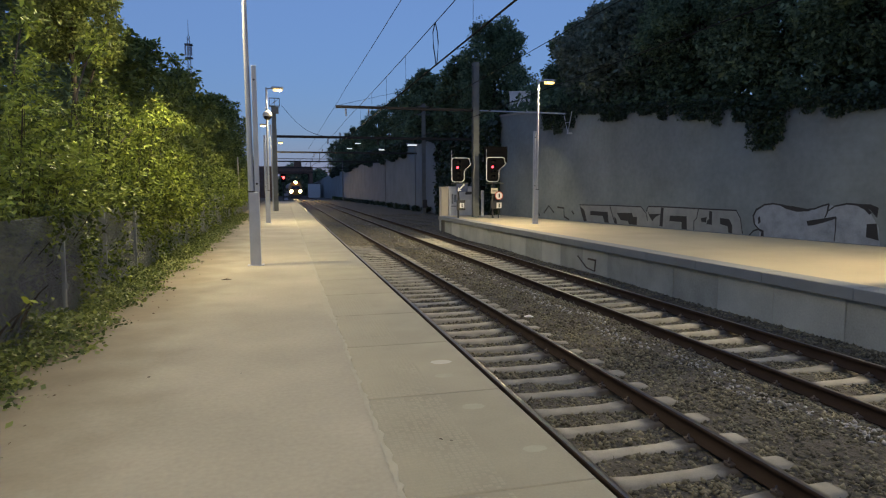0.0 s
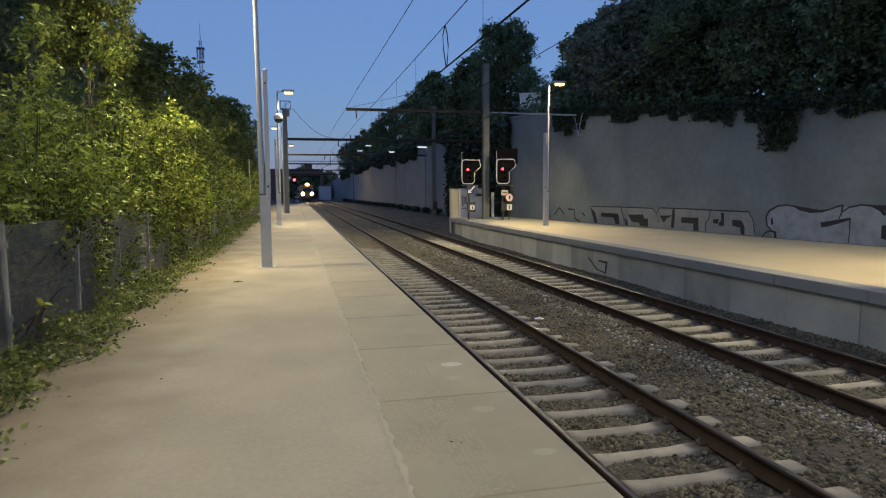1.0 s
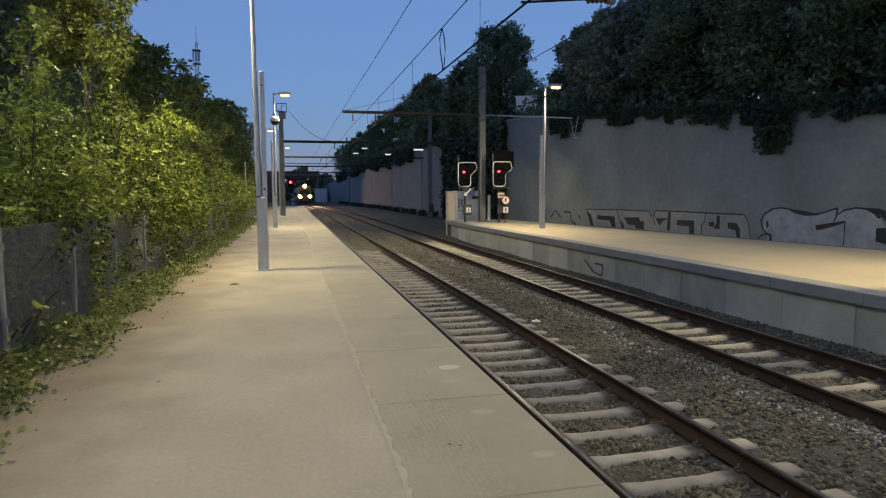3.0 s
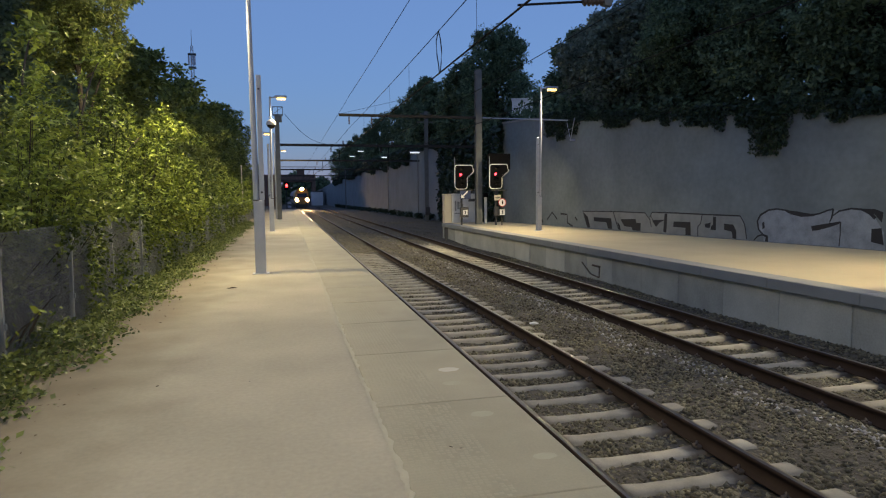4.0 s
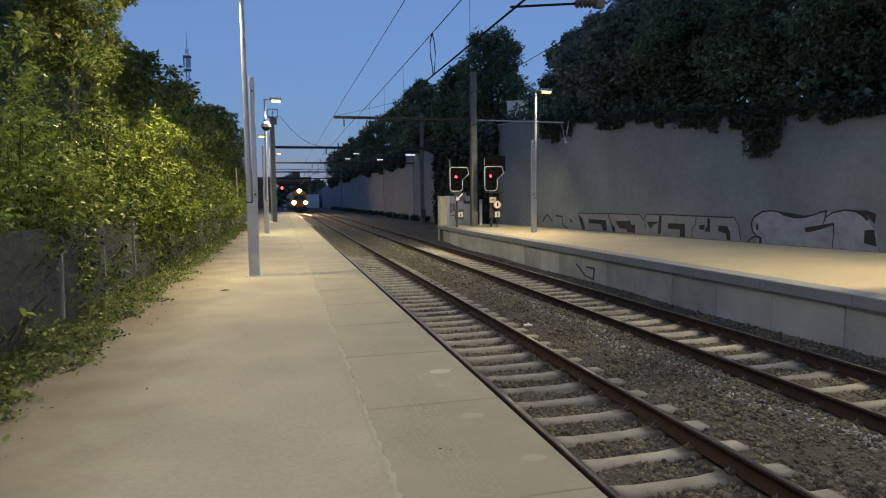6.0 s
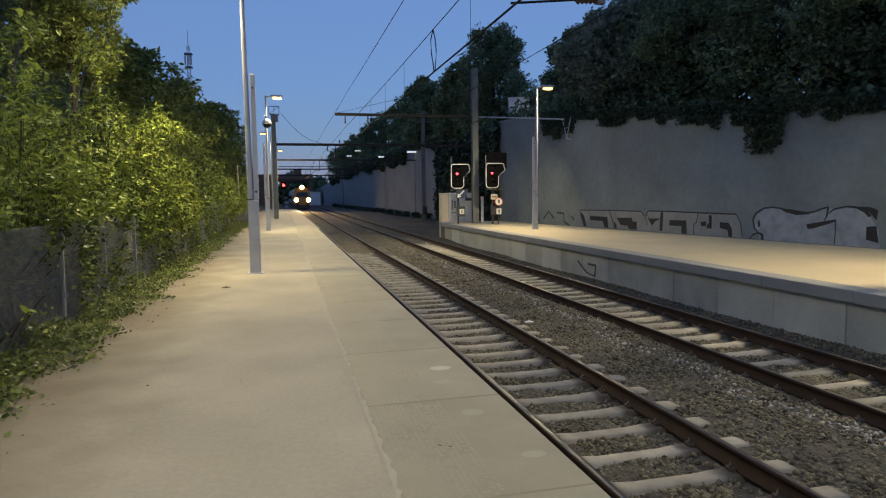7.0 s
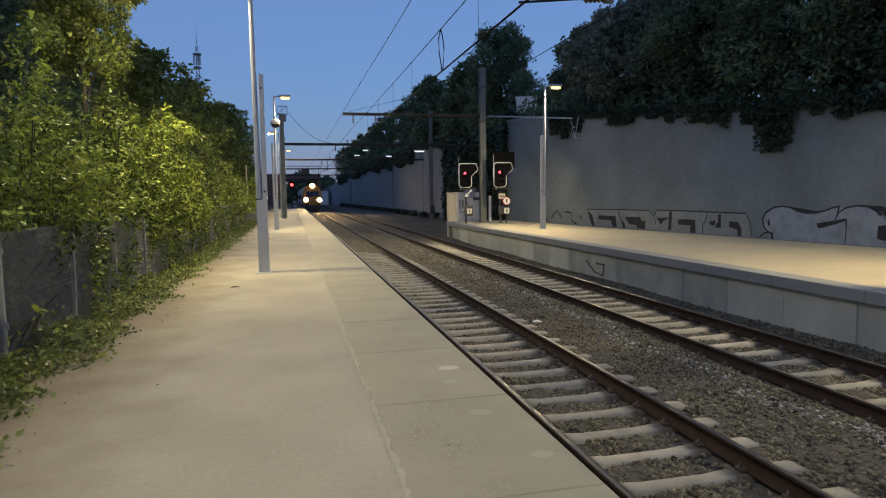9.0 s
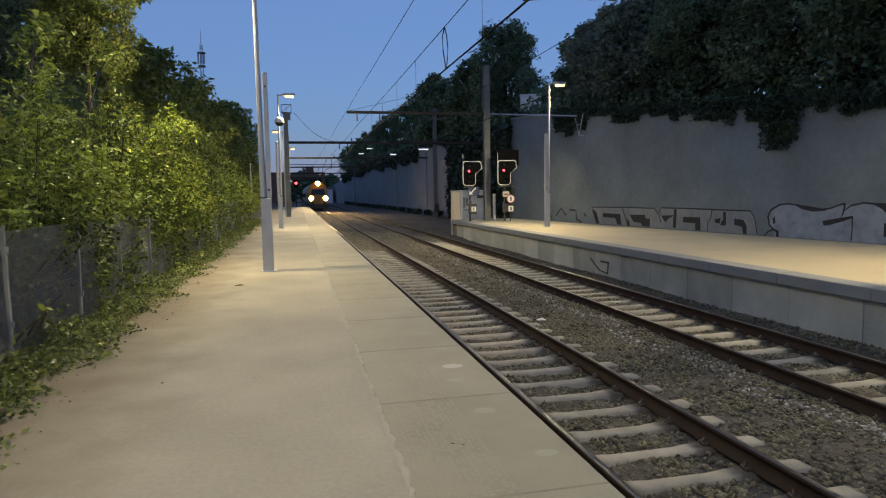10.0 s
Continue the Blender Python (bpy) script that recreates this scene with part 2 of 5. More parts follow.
def raw_mesh(name, verts, faces, material):
    """A mesh from numpy arrays: verts (n, 3), faces (m, k)."""
    mesh = bpy.data.meshes.new(name)
    count, k = faces.shape
    mesh.vertices.add(len(verts))
    mesh.vertices.foreach_set("co", np.ascontiguousarray(verts, dtype=np.float32).ravel())
    mesh.loops.add(count * k)
    mesh.loops.foreach_set("vertex_index", np.ascontiguousarray(faces, dtype=np.int32).ravel())
    mesh.polygons.add(count)
    mesh.polygons.foreach_set("loop_start", np.arange(0, count * k, k, dtype=np.int32))
    mesh.polygons.foreach_set("loop_total", np.full(count, k, dtype=np.int32))
    mesh.update(calc_edges=True)
    mesh.materials.append(material)
    return mesh


def leaves(points, size, rng, wide=0.5, droop=0.3):
    """One folded leaf of four corners at each point: verts and triangles."""
    n = len(points)
    a = rng.uniform(0, 2 * np.pi, n)
    tilt = rng.normal(-droop, 0.55, n)
    way = np.stack([np.cos(a) * np.cos(tilt), np.sin(a) * np.cos(tilt), np.sin(tilt)], 1)
    up = rng.normal(0, 1, (n, 3)) + [0, 0, 1.2]
    side = np.cross(way, up)
    side /= np.linalg.norm(side, axis=1)[:, None] + 1e-9
    normal = np.cross(side, way)
    s = size * rng.uniform(0.6, 1.35, n)[:, None]
    tip = points + way * s
    mid = points + way * s * 0.45 - normal * s * 0.06
    verts = np.stack([points, mid + side * s * wide * 0.5 + normal * s * 0.1, tip, mid - side * s * wide * 0.5 + normal * s * 0.1], 1).reshape(-1, 3)
    base = np.arange(n)[:, None] * 4
    faces = np.concatenate([base + [0, 1, 2], base + [0, 2, 3]], 0)
    return verts, faces


def lobes_points(lobes, per, rng, fill=0.35):
    """Points in and on a set of lobes (x, y, z, rx, ry, rz)."""
    out = []
    for x, y, z, rx, ry, rz in lobes:
        twigs = per // 6
        v = rng.normal(0, 1, (twigs, 3))
        v /= np.linalg.norm(v, axis=1)[:, None]
        r = 1 - fill * rng.random(twigs) ** 1.4 + np.abs(rng.normal(0, 0.2, twigs)) * (rng.random(twigs) < 0.5)
        c = np.repeat(v * r[:, None] * [rx, ry, rz] + [x, y, z], 6, 0)
        out.append(c + rng.normal(0, 0.13, c.shape) * [0.75, 0.75, 0.6] * min(1.4, rx))
    return np.concatenate(out)


def limb_rows(base, top, lobes, rng, girth, count):
    rows = [(base, top, girth, girth * 0.45)]
    for lobe in lobes[:count]:
        f = rng.uniform(0.35, 0.85)
        start = tuple(Vector(base).lerp(Vector(top), f))
        rows.append((start, (lobe[0], lobe[1], lobe[2]), girth * 0.4, girth * 0.12))
    return rows


def tree(name, x, y, z, height, spread, foot, lobe_count, per, size, material, label, seed, group="", lean=(0, 0), narrow=1.0, girth=0.22, wide=0.55):
    """A trunk with limbs and a crown of many leaves; the crown begins foot metres up."""
    rng = np.random.default_rng(seed)
    thing = empty(name, pose(x, y, z), label, "tree", group)
    lobes = []
    for i in range(lobe_count):
        f = (i + 0.5) / lobe_count
        zz = foot + (height - foot) * (0.08 + 0.86 * f)
        reach = spread * math.sin(math.pi * (0.12 + 0.82 * f)) ** 0.7 * narrow
        a = i * 2.4 + rng.uniform(-0.4, 0.4)
        d = reach * rng.uniform(0.3, 0.85)
        r = spread * rng.uniform(0.22, 0.46) * (1.15 - 0.5 * f)
        lobes.append((d * math.cos(a) + lean[0] * f, d * math.sin(a) + lean[1] * f, zz, r, r, r * rng.uniform(0.7, 1.0)))
    part("trunk", tubes(*limb_rows((0, 0, -0.6), (lean[0] * 0.8, lean[1] * 0.8, height * 0.8), lobes[::2], rng, girth, 8), sides=7), M_BARK, thing, smooth=True)
    v, f = leaves(lobes_points(lobes, per, rng), size, rng, wide=wide)
    link("crown", raw_mesh("crown", v, f, material), None, thing)
    return thing


# ---- layout: y runs along the track, x to the right of it, z = 0 is the platform ----
RAIL_Z = -0.81
TRACK_1, TRACK_2 = 3.30, 7.03
EDGE_1, EDGE_2 = 1.63, 8.80
BED_Z = -1.034


def bend(y):
    """The gentle left bend of the line, far off."""
    return -6.9e-5 * max(0.0, y - 90) ** 2


def wall_x(y):
    return 17.48 - 0.135 * y


def lerp_rows(rows, y):
    for (a, va), (b, vb) in zip(rows, rows[1:]):
        if y <= b:
            return va + (vb - va) * max(0.0, (y - a) / (b - a))
    return rows[-1][1]


WALL_TOP = [(-40, 3.4), (14, 3.95), (17, 4.12), (21, 4.6), (26, 5.05), (33, 5.72), (36, 5.86)]
CUT_X = [(-40, 22.9), (36, 12.65), (39.5, 15.3), (61, 14.9), (90, 14.1), (170, 12.3), (230, 11.4), (420, 10)]
CUT_TOP = [(-40, 3.4), (14, 3.95), (21, 4.6), (36, 5.86), (61, 6.4), (100, 6.7), (130, 6.6), (190, 5.0), (300, 2), (420, -1.2)]


def make_ground():
    """One sheet from horizon to horizon, with the railway's cutting in it."""
    ys = [-3000, -300, -60, -40, -20, 0, 14, 21, 28, 36, 39.5, 48, 61, 75, 90, 110, 130, 150, 170, 200, 230, 300, 420, 900, 3500]
    rng = random.Random(5)
    bm = bmesh.new()
    grid = []
    for y in ys:
        cx, top = lerp_rows(CUT_X, y), lerp_rows(CUT_TOP, y)
        verge = -0.06 if y < 100 else -0.06 - min(1.1, (y - 100) * 0.02)
        line = [(-3000, verge), (-200, verge), (-30, verge), (-8, verge + 0.05), (-4, verge), (-2.55, -0.06 if y < 100 else verge),
                (-2.5, -1.2), (0, -1.2), (4, -1.2), (8, -1.2), (cx + 0.12, -1.2), (cx + 0.2, top - 0.25), (cx + 3, top + 0.3 if top > 0 else -1.2),
                (cx + 10, top + 1.2 if top > 0 else -1.2), (cx + 40, top + 2 if top > 0 else -1.2), (3000, top if top > 0 else -1.2)]
        grid.append([bm.verts.new((x, y, z + rng.uniform(-0.03, 0.03) * (x < -3))) for x, z in line])
    for a, b in zip(grid, grid[1:]):
        for i in range(len(a) - 1):
            bm.faces.new((a[i], a[i + 1], b[i + 1], b[i]))
    tagged(part("ground", bm, M_EARTH), "dark soil sheet with a railway cutting through it", "ground", kind="structure")


def make_platform_near():
    """The platform that the camera stands on: resin deck, edge slabs with tactile studs, face wall."""
    root = empty("platform_1", pose(0, 0, 0), "tan resin railway platform with a worn concrete edge", "platform", kind="structure")
    bm = bmesh.new()
    xs = [-2.62, -2.2, -1.6, -1.0, -0.4, 0.1, 0.55]
    ys = [-14 + 1.0 * i for i in range(101)]
    rng = random.Random(3)
    top = [[bm.verts.new((x, y, rng.uniform(-0.004, 0.004) if 0 < i < len(xs) - 1 else 0)) for i, x in enumerate(xs)] for y in ys]
    for a, b in zip(top, top[1:]):
        for i in range(len(xs) - 1):
            bm.faces.new((a[i], a[i + 1], b[i + 1], b[i]))
    low = [[bm.verts.new((x, y, -0.5)) for y in (ys[0], ys[-1])] for x in (xs[0], xs[-1])]
    bm.faces.new((top[0][0], *[r[0] for r in top[1:]], low[0][1], low[0][0]))
    bm.faces.new((*[r[-1] for r in top[::-1]], low[1][0], low[1][1]))
    bm.faces.new((*top[-1], low[1][1], low[0][1]))
    bm.faces.new((*top[0][::-1], low[0][0], low[1][0]))
    part("deck", bm, M_RESIN, root, "tan resin deck", smooth=False)
    part("face_wall", boxes((1.30, 1.48, -14, 86, -1.3, -0.125)), M_FACE, root)
    part("fill", boxes((0.552, 1.30, -14, 86, -1.3, -0.16)), M_FACE, root)
    part("end_wall", boxes((-2.62, 1.5, 86.02, 86.4, -1.2, -0.004)), M_FACE, root)
    # edge slabs: one mesh shared by all of them
    slab = bpy.data.meshes.new("edge_slab")
    bm = boxes((0.558, EDGE_1, 0.004, 1.621, -0.12, 0.002), bevel=0.006)
    bm.to_mesh(slab)
    bm.free()
    studs = stud_mesh()
    for i in range(-7, 51):
        y = 3.04 + 1.625 * i
        ob = link("edge_slab", slab, M_SLAB, root)
        ob.location.y = y
        if -1 <= i <= 4:
            link("tactile_studs", studs, M_STUD, ob)
    # pale worn repair marks in the slabs
    for k, (x, y, w, d) in enumerate(((1.36, 5.54, 0.10, 0.07), (1.28, 5.12, 0.085, 0.06), (1.3, 4.32, 0.09, 0.06), (1.45, 3.5, 0.08, 0.05))):
        r = random.Random(k)
        outline = [(w * (0.9 + 0.14 * r.random()) * math.cos(a), d * (0.9 + 0.14 * r.random()) * math.sin(a)) for a in [2 * math.pi * j / 22 for j in range(22)]]
        bm = bmesh.new()
        bm.faces.new([bm.verts.new((x + a, y + b, 0.0027)) for a, b in outline])
        part("worn_patch", bm, M_PATCH if k == 0 else M_SLAB_PALE, root, "pale worn mark")
    # ragged cement bedding along the slabs' back edge, standing a little over them
    r = random.Random(9)
    bm = bmesh.new()
    last = None
    y = -2.0
    while y < 34:
        w = 0.006 + 0.06 * max(0.0, math.sin(y * 1.15 + 0.9) * math.sin(y * 0.37 + 1.4)) * r.uniform(0.5, 1.2) + 0.02 * r.random()
        right = 0.555 + 0.03 * r.random() ** 2
        ring = [bm.verts.new(p) for p in ((0.546 - w, y, 0.0047), (0.546, y, 0.0052 + 0.002 * r.random()), (right, y, 0.006), (right + 0.002, y, 0.0))]
        if last:
            for i in range(3):
                bm.faces.new((last[i], last[i + 1], ring[i + 1], ring[i]))
        last = ring
        y += r.uniform(0.03, 0.09)
    part("cement_joint", bm, M_CEMENT, root, "ragged pale cement joint")
    bm = bmesh.new()
    for k in range(16):
        x, y, w = r.uniform(-2.0, 0.4), 2.5 + 24 * r.random() ** 1.6, r.uniform(0.006, 0.02)
        bm.faces.new([bm.verts.new((x + w * r.uniform(0.5, 1) * math.cos(a), y + w * r.uniform(0.5, 1) * math.sin(a), 0.007)) for a in (0, 1, 2, 3, 4, 5.2)])
    tagged(part("spots", bm, M_DARKGREY, root, "small dark chewing-gum spots"), kind="stuff")


def stud_mesh():
    """Rows of low ribs in the walking half of a slab."""
    verts, faces = [], []
    rows, cols = 45, 15
    r = random.Random(14)
    for i in range(rows):
        for j in range(cols):
            x, y = 0.60 + 0.036 * j + r.uniform(-0.004, 0.004), 0.03 + 0.035 * i + r.uniform(-0.004, 0.004)
            if r.random() < 0.22:
                continue
            k = len(verts)
            for s, z in ((0.013, 0.0023), (0.006, 0.0042)):
                verts += [(x - s, y - s, z), (x + s, y - s, z), (x + s, y + s, z), (x - s, y + s, z)]
            faces += [(k + 4, k + 5, k + 6, k + 7)] + [(k + a, k + (a + 1) % 4, k + 4 + (a + 1) % 4, k + 4 + a) for a in range(4)]
    return raw_mesh("tactile_studs", np.array(verts), np.array(faces), M_STUD)


M_CEMENT = mat("cement_smear", (0.40, 0.372, 0.288), 0.9, vary=0.12, scale=6, fine=70, bump=0.15)
M_SLAB_PALE = mat("worn_slab", (0.375, 0.355, 0.265), 0.9, vary=0.1, scale=8, fine=80, bump=0.1)


def edge_2(y):
    return EDGE_2 + 0.0025 * y


def make_platform_far():
    """The island platform across the tracks: deck, coping, face panels with open joints."""
    root = empty("platform_2", pose(0, 0, 0), "tan platform across the tracks with grey concrete face", "platform", kind="structure")
    bm = bmesh.new()
    ys = [-14, -4, 6, 16, 26, 34, 36.2]
    rows = []
    for y in ys:
        rows.append([bm.verts.new(p) for p in ((edge_2(y) + 0.42, y, 0.0), ((edge_2(y) + wall_x(y)) / 2, y, 0.012), (wall_x(y) + 0.1, y, 0.0), (wall_x(y) + 0.1, y, -1.2), (edge_2(y) + 0.42, y, -1.2))])
    for a, b in zip(rows, rows[1:]):
        for i in range(4):
            bm.faces.new((a[i], a[i + 1], b[i + 1], b[i]))
    bm.faces.new(rows[-1])
    bm.faces.new(rows[0][::-1])
    part("deck", bm, M_RESIN2, root, "tan resin deck")
    bm = bmesh.new()
    for y0, y1 in zip(range(-14, 36, 2), range(-12, 38, 2)):
        y1 = min(y1, 36.2)
        e = edge_2((y0 + y1) / 2)
        box(bm, e - 0.06, e + 0.418, y0 + 0.004, y1 - 0.004, -0.205, 0.004, bevel=0.012)
    part("coping", bm, M_COPING, root, "grey concrete coping")
    part("backing", boxes((9.0, 9.2, -14, 36.1, -1.25, -0.21)), M_DARKGREY, root)
    face = bpy.data.meshes.new("face_panel")
    bm = boxes((0, 0.12, 0.006, 1.574, -1.25, -0.208), bevel=0.008)
    bm.to_mesh(face)
    bm.free()
    for i in range(-13, 18):
        y = 8.25 + 1.58 * i
        if y + 1.58 < 36.3:
            ob = link("face_panel", face, M_FACE, root)
            ob.location = (edge_2(y) + 0.075 + 0.006 * ((i * 7) % 3), y, 0)
    part("end_wall", boxes((8.97, 12.6, 36.12, 36.35, -1.25, -0.01)), M_FACE, root)
    # a bent iron bracket left hanging on the face
    part("bracket", tubes(((8.86, 17.9, -0.50), (8.80, 17.2, -0.78), 0.022), ((8.80, 17.2, -0.78), (8.84, 16.75, -0.84), 0.022), ((8.84, 16.75, -0.84), (8.86, 16.75, -0.50), 0.02), ((8.86, 17.2, -0.52), (8.86, 16.75, -0.52), 0.03), sides=6), M_CLIP, root, "bent rusty iron bracket")


def rail_mesh(name, x, y0, y1):
    """A flat-bottomed rail from y0 to y1, following the bend: dark sides and a bright running head."""
    prof = [(-0.075, -0.172), (-0.075, -0.160), (-0.012, -0.145), (-0.010, -0.045), (-0.036, -0.035), (-0.036, -0.008), (-0.028, 0.0), (0.028, 0.0), (0.036, -0.008), (0.036, -0.035), (0.010, -0.045), (0.012, -0.145), (0.075, -0.160), (0.075, -0.172)]
    ys = [y0, 0, 30, 60, 90] + [90 + 10 * i for i in range(1, 20)]
    ys = [y for y in ys if y0 <= y <= y1]
    n = len(prof)
    verts = np.array([(x + bend(y) + px, y, RAIL_Z + pz) for y in ys for px, pz in prof])
    faces = np.array([(k * n + i, k * n + (i + 1) % n, (k + 1) * n + (i + 1) % n, (k + 1) * n + i) for k in range(len(ys) - 1) for i in range(n)])
    mesh = raw_mesh(name, verts, faces[:, ::-1], M_RUST)
    mesh.materials.append(M_RAILTOP)
    mesh.polygons.foreach_set("material_index", np.array([1 if i == 6 else 0 for k in range(len(ys) - 1) for i in range(n)], dtype=np.int32))
    return mesh


def sleeper_mesh():
    """A one-piece concrete sleeper: raised seats for the rails and a waist between them."""
    half = [(-1.30, 0.105, -0.012), (-1.24, 0.11, 0.004), (-0.98, 0.11, 0.006), (-0.58, 0.11, 0.0), (-0.32, 0.092, -0.014), (0.32, 0.092, -0.014), (0.58, 0.11, 0.0), (0.98, 0.11, 0.006), (1.24, 0.11, 0.004), (1.30, 0.105, -0.012)]
    verts, faces = [], []
    for x, w, z in half:
        verts += [(x, -w - 0.02, -0.2), (x, -w, z - 0.02), (x, -w + 0.025, z), (x, w - 0.025, z), (x, w, z - 0.02), (x, w + 0.02, -0.2)]
    for k in range(len(half) - 1):
        for i in range(5):
            faces.append((k * 6 + i, k * 6 + i + 1, (k + 1) * 6 + i + 1, (k + 1) * 6 + i))
    end = len(verts) - 6
    quads = [(0, 1, 4, 5), (1, 2, 3, 4), (end + 5, end + 4, end + 1, end), (end + 4, end + 3, end + 2, end + 1)]
    return raw_mesh("sleeper", np.array(verts), np.array(faces + quads)[:, ::-1], M_SLEEPER)


def rust_seats(m):
    """Brown rust and brake dust washed over a sleeper round its rail seats."""
    n, l = m.node_tree.nodes, m.node_tree.links
    p = n["Principled BSDF"]
    source = p.inputs["Base Color"].links[0].from_socket
    where = n.new("ShaderNodeTexCoord")
    xyz = n.new("ShaderNodeSeparateXYZ")
    l.new(where.outputs["Object"], xyz.inputs[0])
    blot = n.new("ShaderNodeTexNoise")
    blot.inputs["Scale"].default_value, blot.inputs["Detail"].default_value = 9, 4
    l.new(n.new("ShaderNodeNewGeometry").outputs["Position"], blot.inputs["Vector"])

    def step(kind, a, b):
        k = n.new("ShaderNodeMath")
        k.operation = kind
        for socket, v in zip(k.inputs, (a, b)):
            if isinstance(v, (int, float)):
                socket.default_value = v
            else:
                l.new(v, socket)
        return k.outputs[0]
    away = step("ABSOLUTE", step("SUBTRACT", step("ABSOLUTE", xyz.outputs["X"], 0), 0.72), 0)
    value = step("ADD", away, step("MULTIPLY", blot.outputs["Fac"], 0.16))
    ramp = n.new("ShaderNodeMapRange")
    ramp.interpolation_type = "SMOOTHSTEP"
    for key, v in (("From Min", 0.2), ("From Max", 0.36), ("To Min", 0.85), ("To Max", 0.0)):
        ramp.inputs[key].default_value = v
    l.new(value, ramp.inputs["Value"])
    mix = n.new("ShaderNodeMix")
    mix.data_type = "RGBA"
    l.new(ramp.outputs[0], mix.inputs[0])
    l.new(source, mix.inputs[6])
    mix.inputs[7].default_value = (0.07, 0.052, 0.036, 1)
    l.new(mix.outputs[2], p.inputs["Base Color"])


def make_tracks():
    rust_seats(M_SLEEPER)
    one = sleeper_mesh()
    clip = bpy.data.meshes.new("rail_clips")
    bm = bmesh.new()
    for s in (-0.7525, 0.7525):
        for e in (-1, 1):
            box(bm, s + e * 0.10 - 0.035, s + e * 0.10 + 0.035, -0.05, 0.05, 0.0, 0.045, bevel=0.012)
            tube(bm, (s + e * 0.13, -0.03, 0.05), (s + e * 0.07, 0.04, 0.055), 0.014, sides=5)
    bm.to_mesh(clip)
    bm.free()
    rng = random.Random(11)
    for name, cx, phase, last in (("track_1", TRACK_1, 4.23, 29.5), ("track_2", TRACK_2, 4.30, 35)):
        root = empty(name, pose(0, 0, 0), "railway track with rusty rails on concrete sleepers", "railway track", kind="structure")
        for s in (-0.7525, 0.7525):
            link("rail", rail_mesh("rail", cx + s, -14, 270), None, root)
        for i in range(-12, int((last - phase) / 0.6)):
            y = phase + 0.6 * i
            ob = link("sleeper", one, None, root)
            ob.matrix_world = pose(cx + rng.uniform(-0.012, 0.012), y + rng.uniform(-0.012, 0.012), RAIL_Z - 0.178, 0, 0, rng.uniform(-0.5, 0.5))
            if y < 24:
                link("rail_clips", clip, M_CLIP, ob)


def bed_height(x, y):
    """The ballast's surface: level with the sleepers, heaped between the tracks, covering sleepers farther off."""
    d1, d2 = np.abs(x - TRACK_1), np.abs(x - TRACK_2)
    z = BED_Z + 0.075 * np.exp(-((x - 5.95) / 0.33) ** 2) + 0.03 * np.exp(-((x - 5.15) / 0.7) ** 2) + 0.02 * np.sin(x * 3.1 + y * 0.7)
    z = z + 0.055 * np.clip((y - 26) / 3, 0, 1) * (d1 < 1.6)
    z = z + 0.055 * np.clip((y - 31.5) / 3, 0, 1)
    z = z + 0.06 * np.clip((x - 8.3) / 0.4, 0, 1)
    z = z - 0.015 * (np.minimum(d1, d2) < 0.55)
    return z


def stones(points, size, rng):
    """Broken stones: squashed and jittered six-cornered lumps."""
    base = np.array([(1, 0, 0), (-1, 0, 0), (0, 1, 0), (0, -1, 0), (0, 0, 1), (0, 0, -1)], dtype=float)
    tri = np.array([(4, 0, 2), (4, 2, 1), (4, 1, 3), (4, 3, 0), (5, 2, 0), (5, 1, 2), (5, 3, 1), (5, 0, 3)])
    n = len(points)
    shape = base[None] * rng.uniform(0.55, 1.1, (n, 6, 1)) + rng.normal(0, 0.22, (n, 6, 3))
    a = rng.uniform(0, 6.28, n)
    c, s = np.cos(a)[:, None], np.sin(a)[:, None]
    x = shape[:, :, 0] * c - shape[:, :, 1] * s
    y = shape[:, :, 0] * s + shape[:, :, 1] * c
    shape = np.stack([x, y, shape[:, :, 2] * 0.75], 2) * (size * rng.uniform(0.6, 1.5, n))[:, None, None]
    verts = (shape + points[:, None, :]).reshape(-1, 3)
    faces = (np.arange(n)[:, None, None] * 6 + tri[None]).reshape(-1, 3)
    return verts, faces


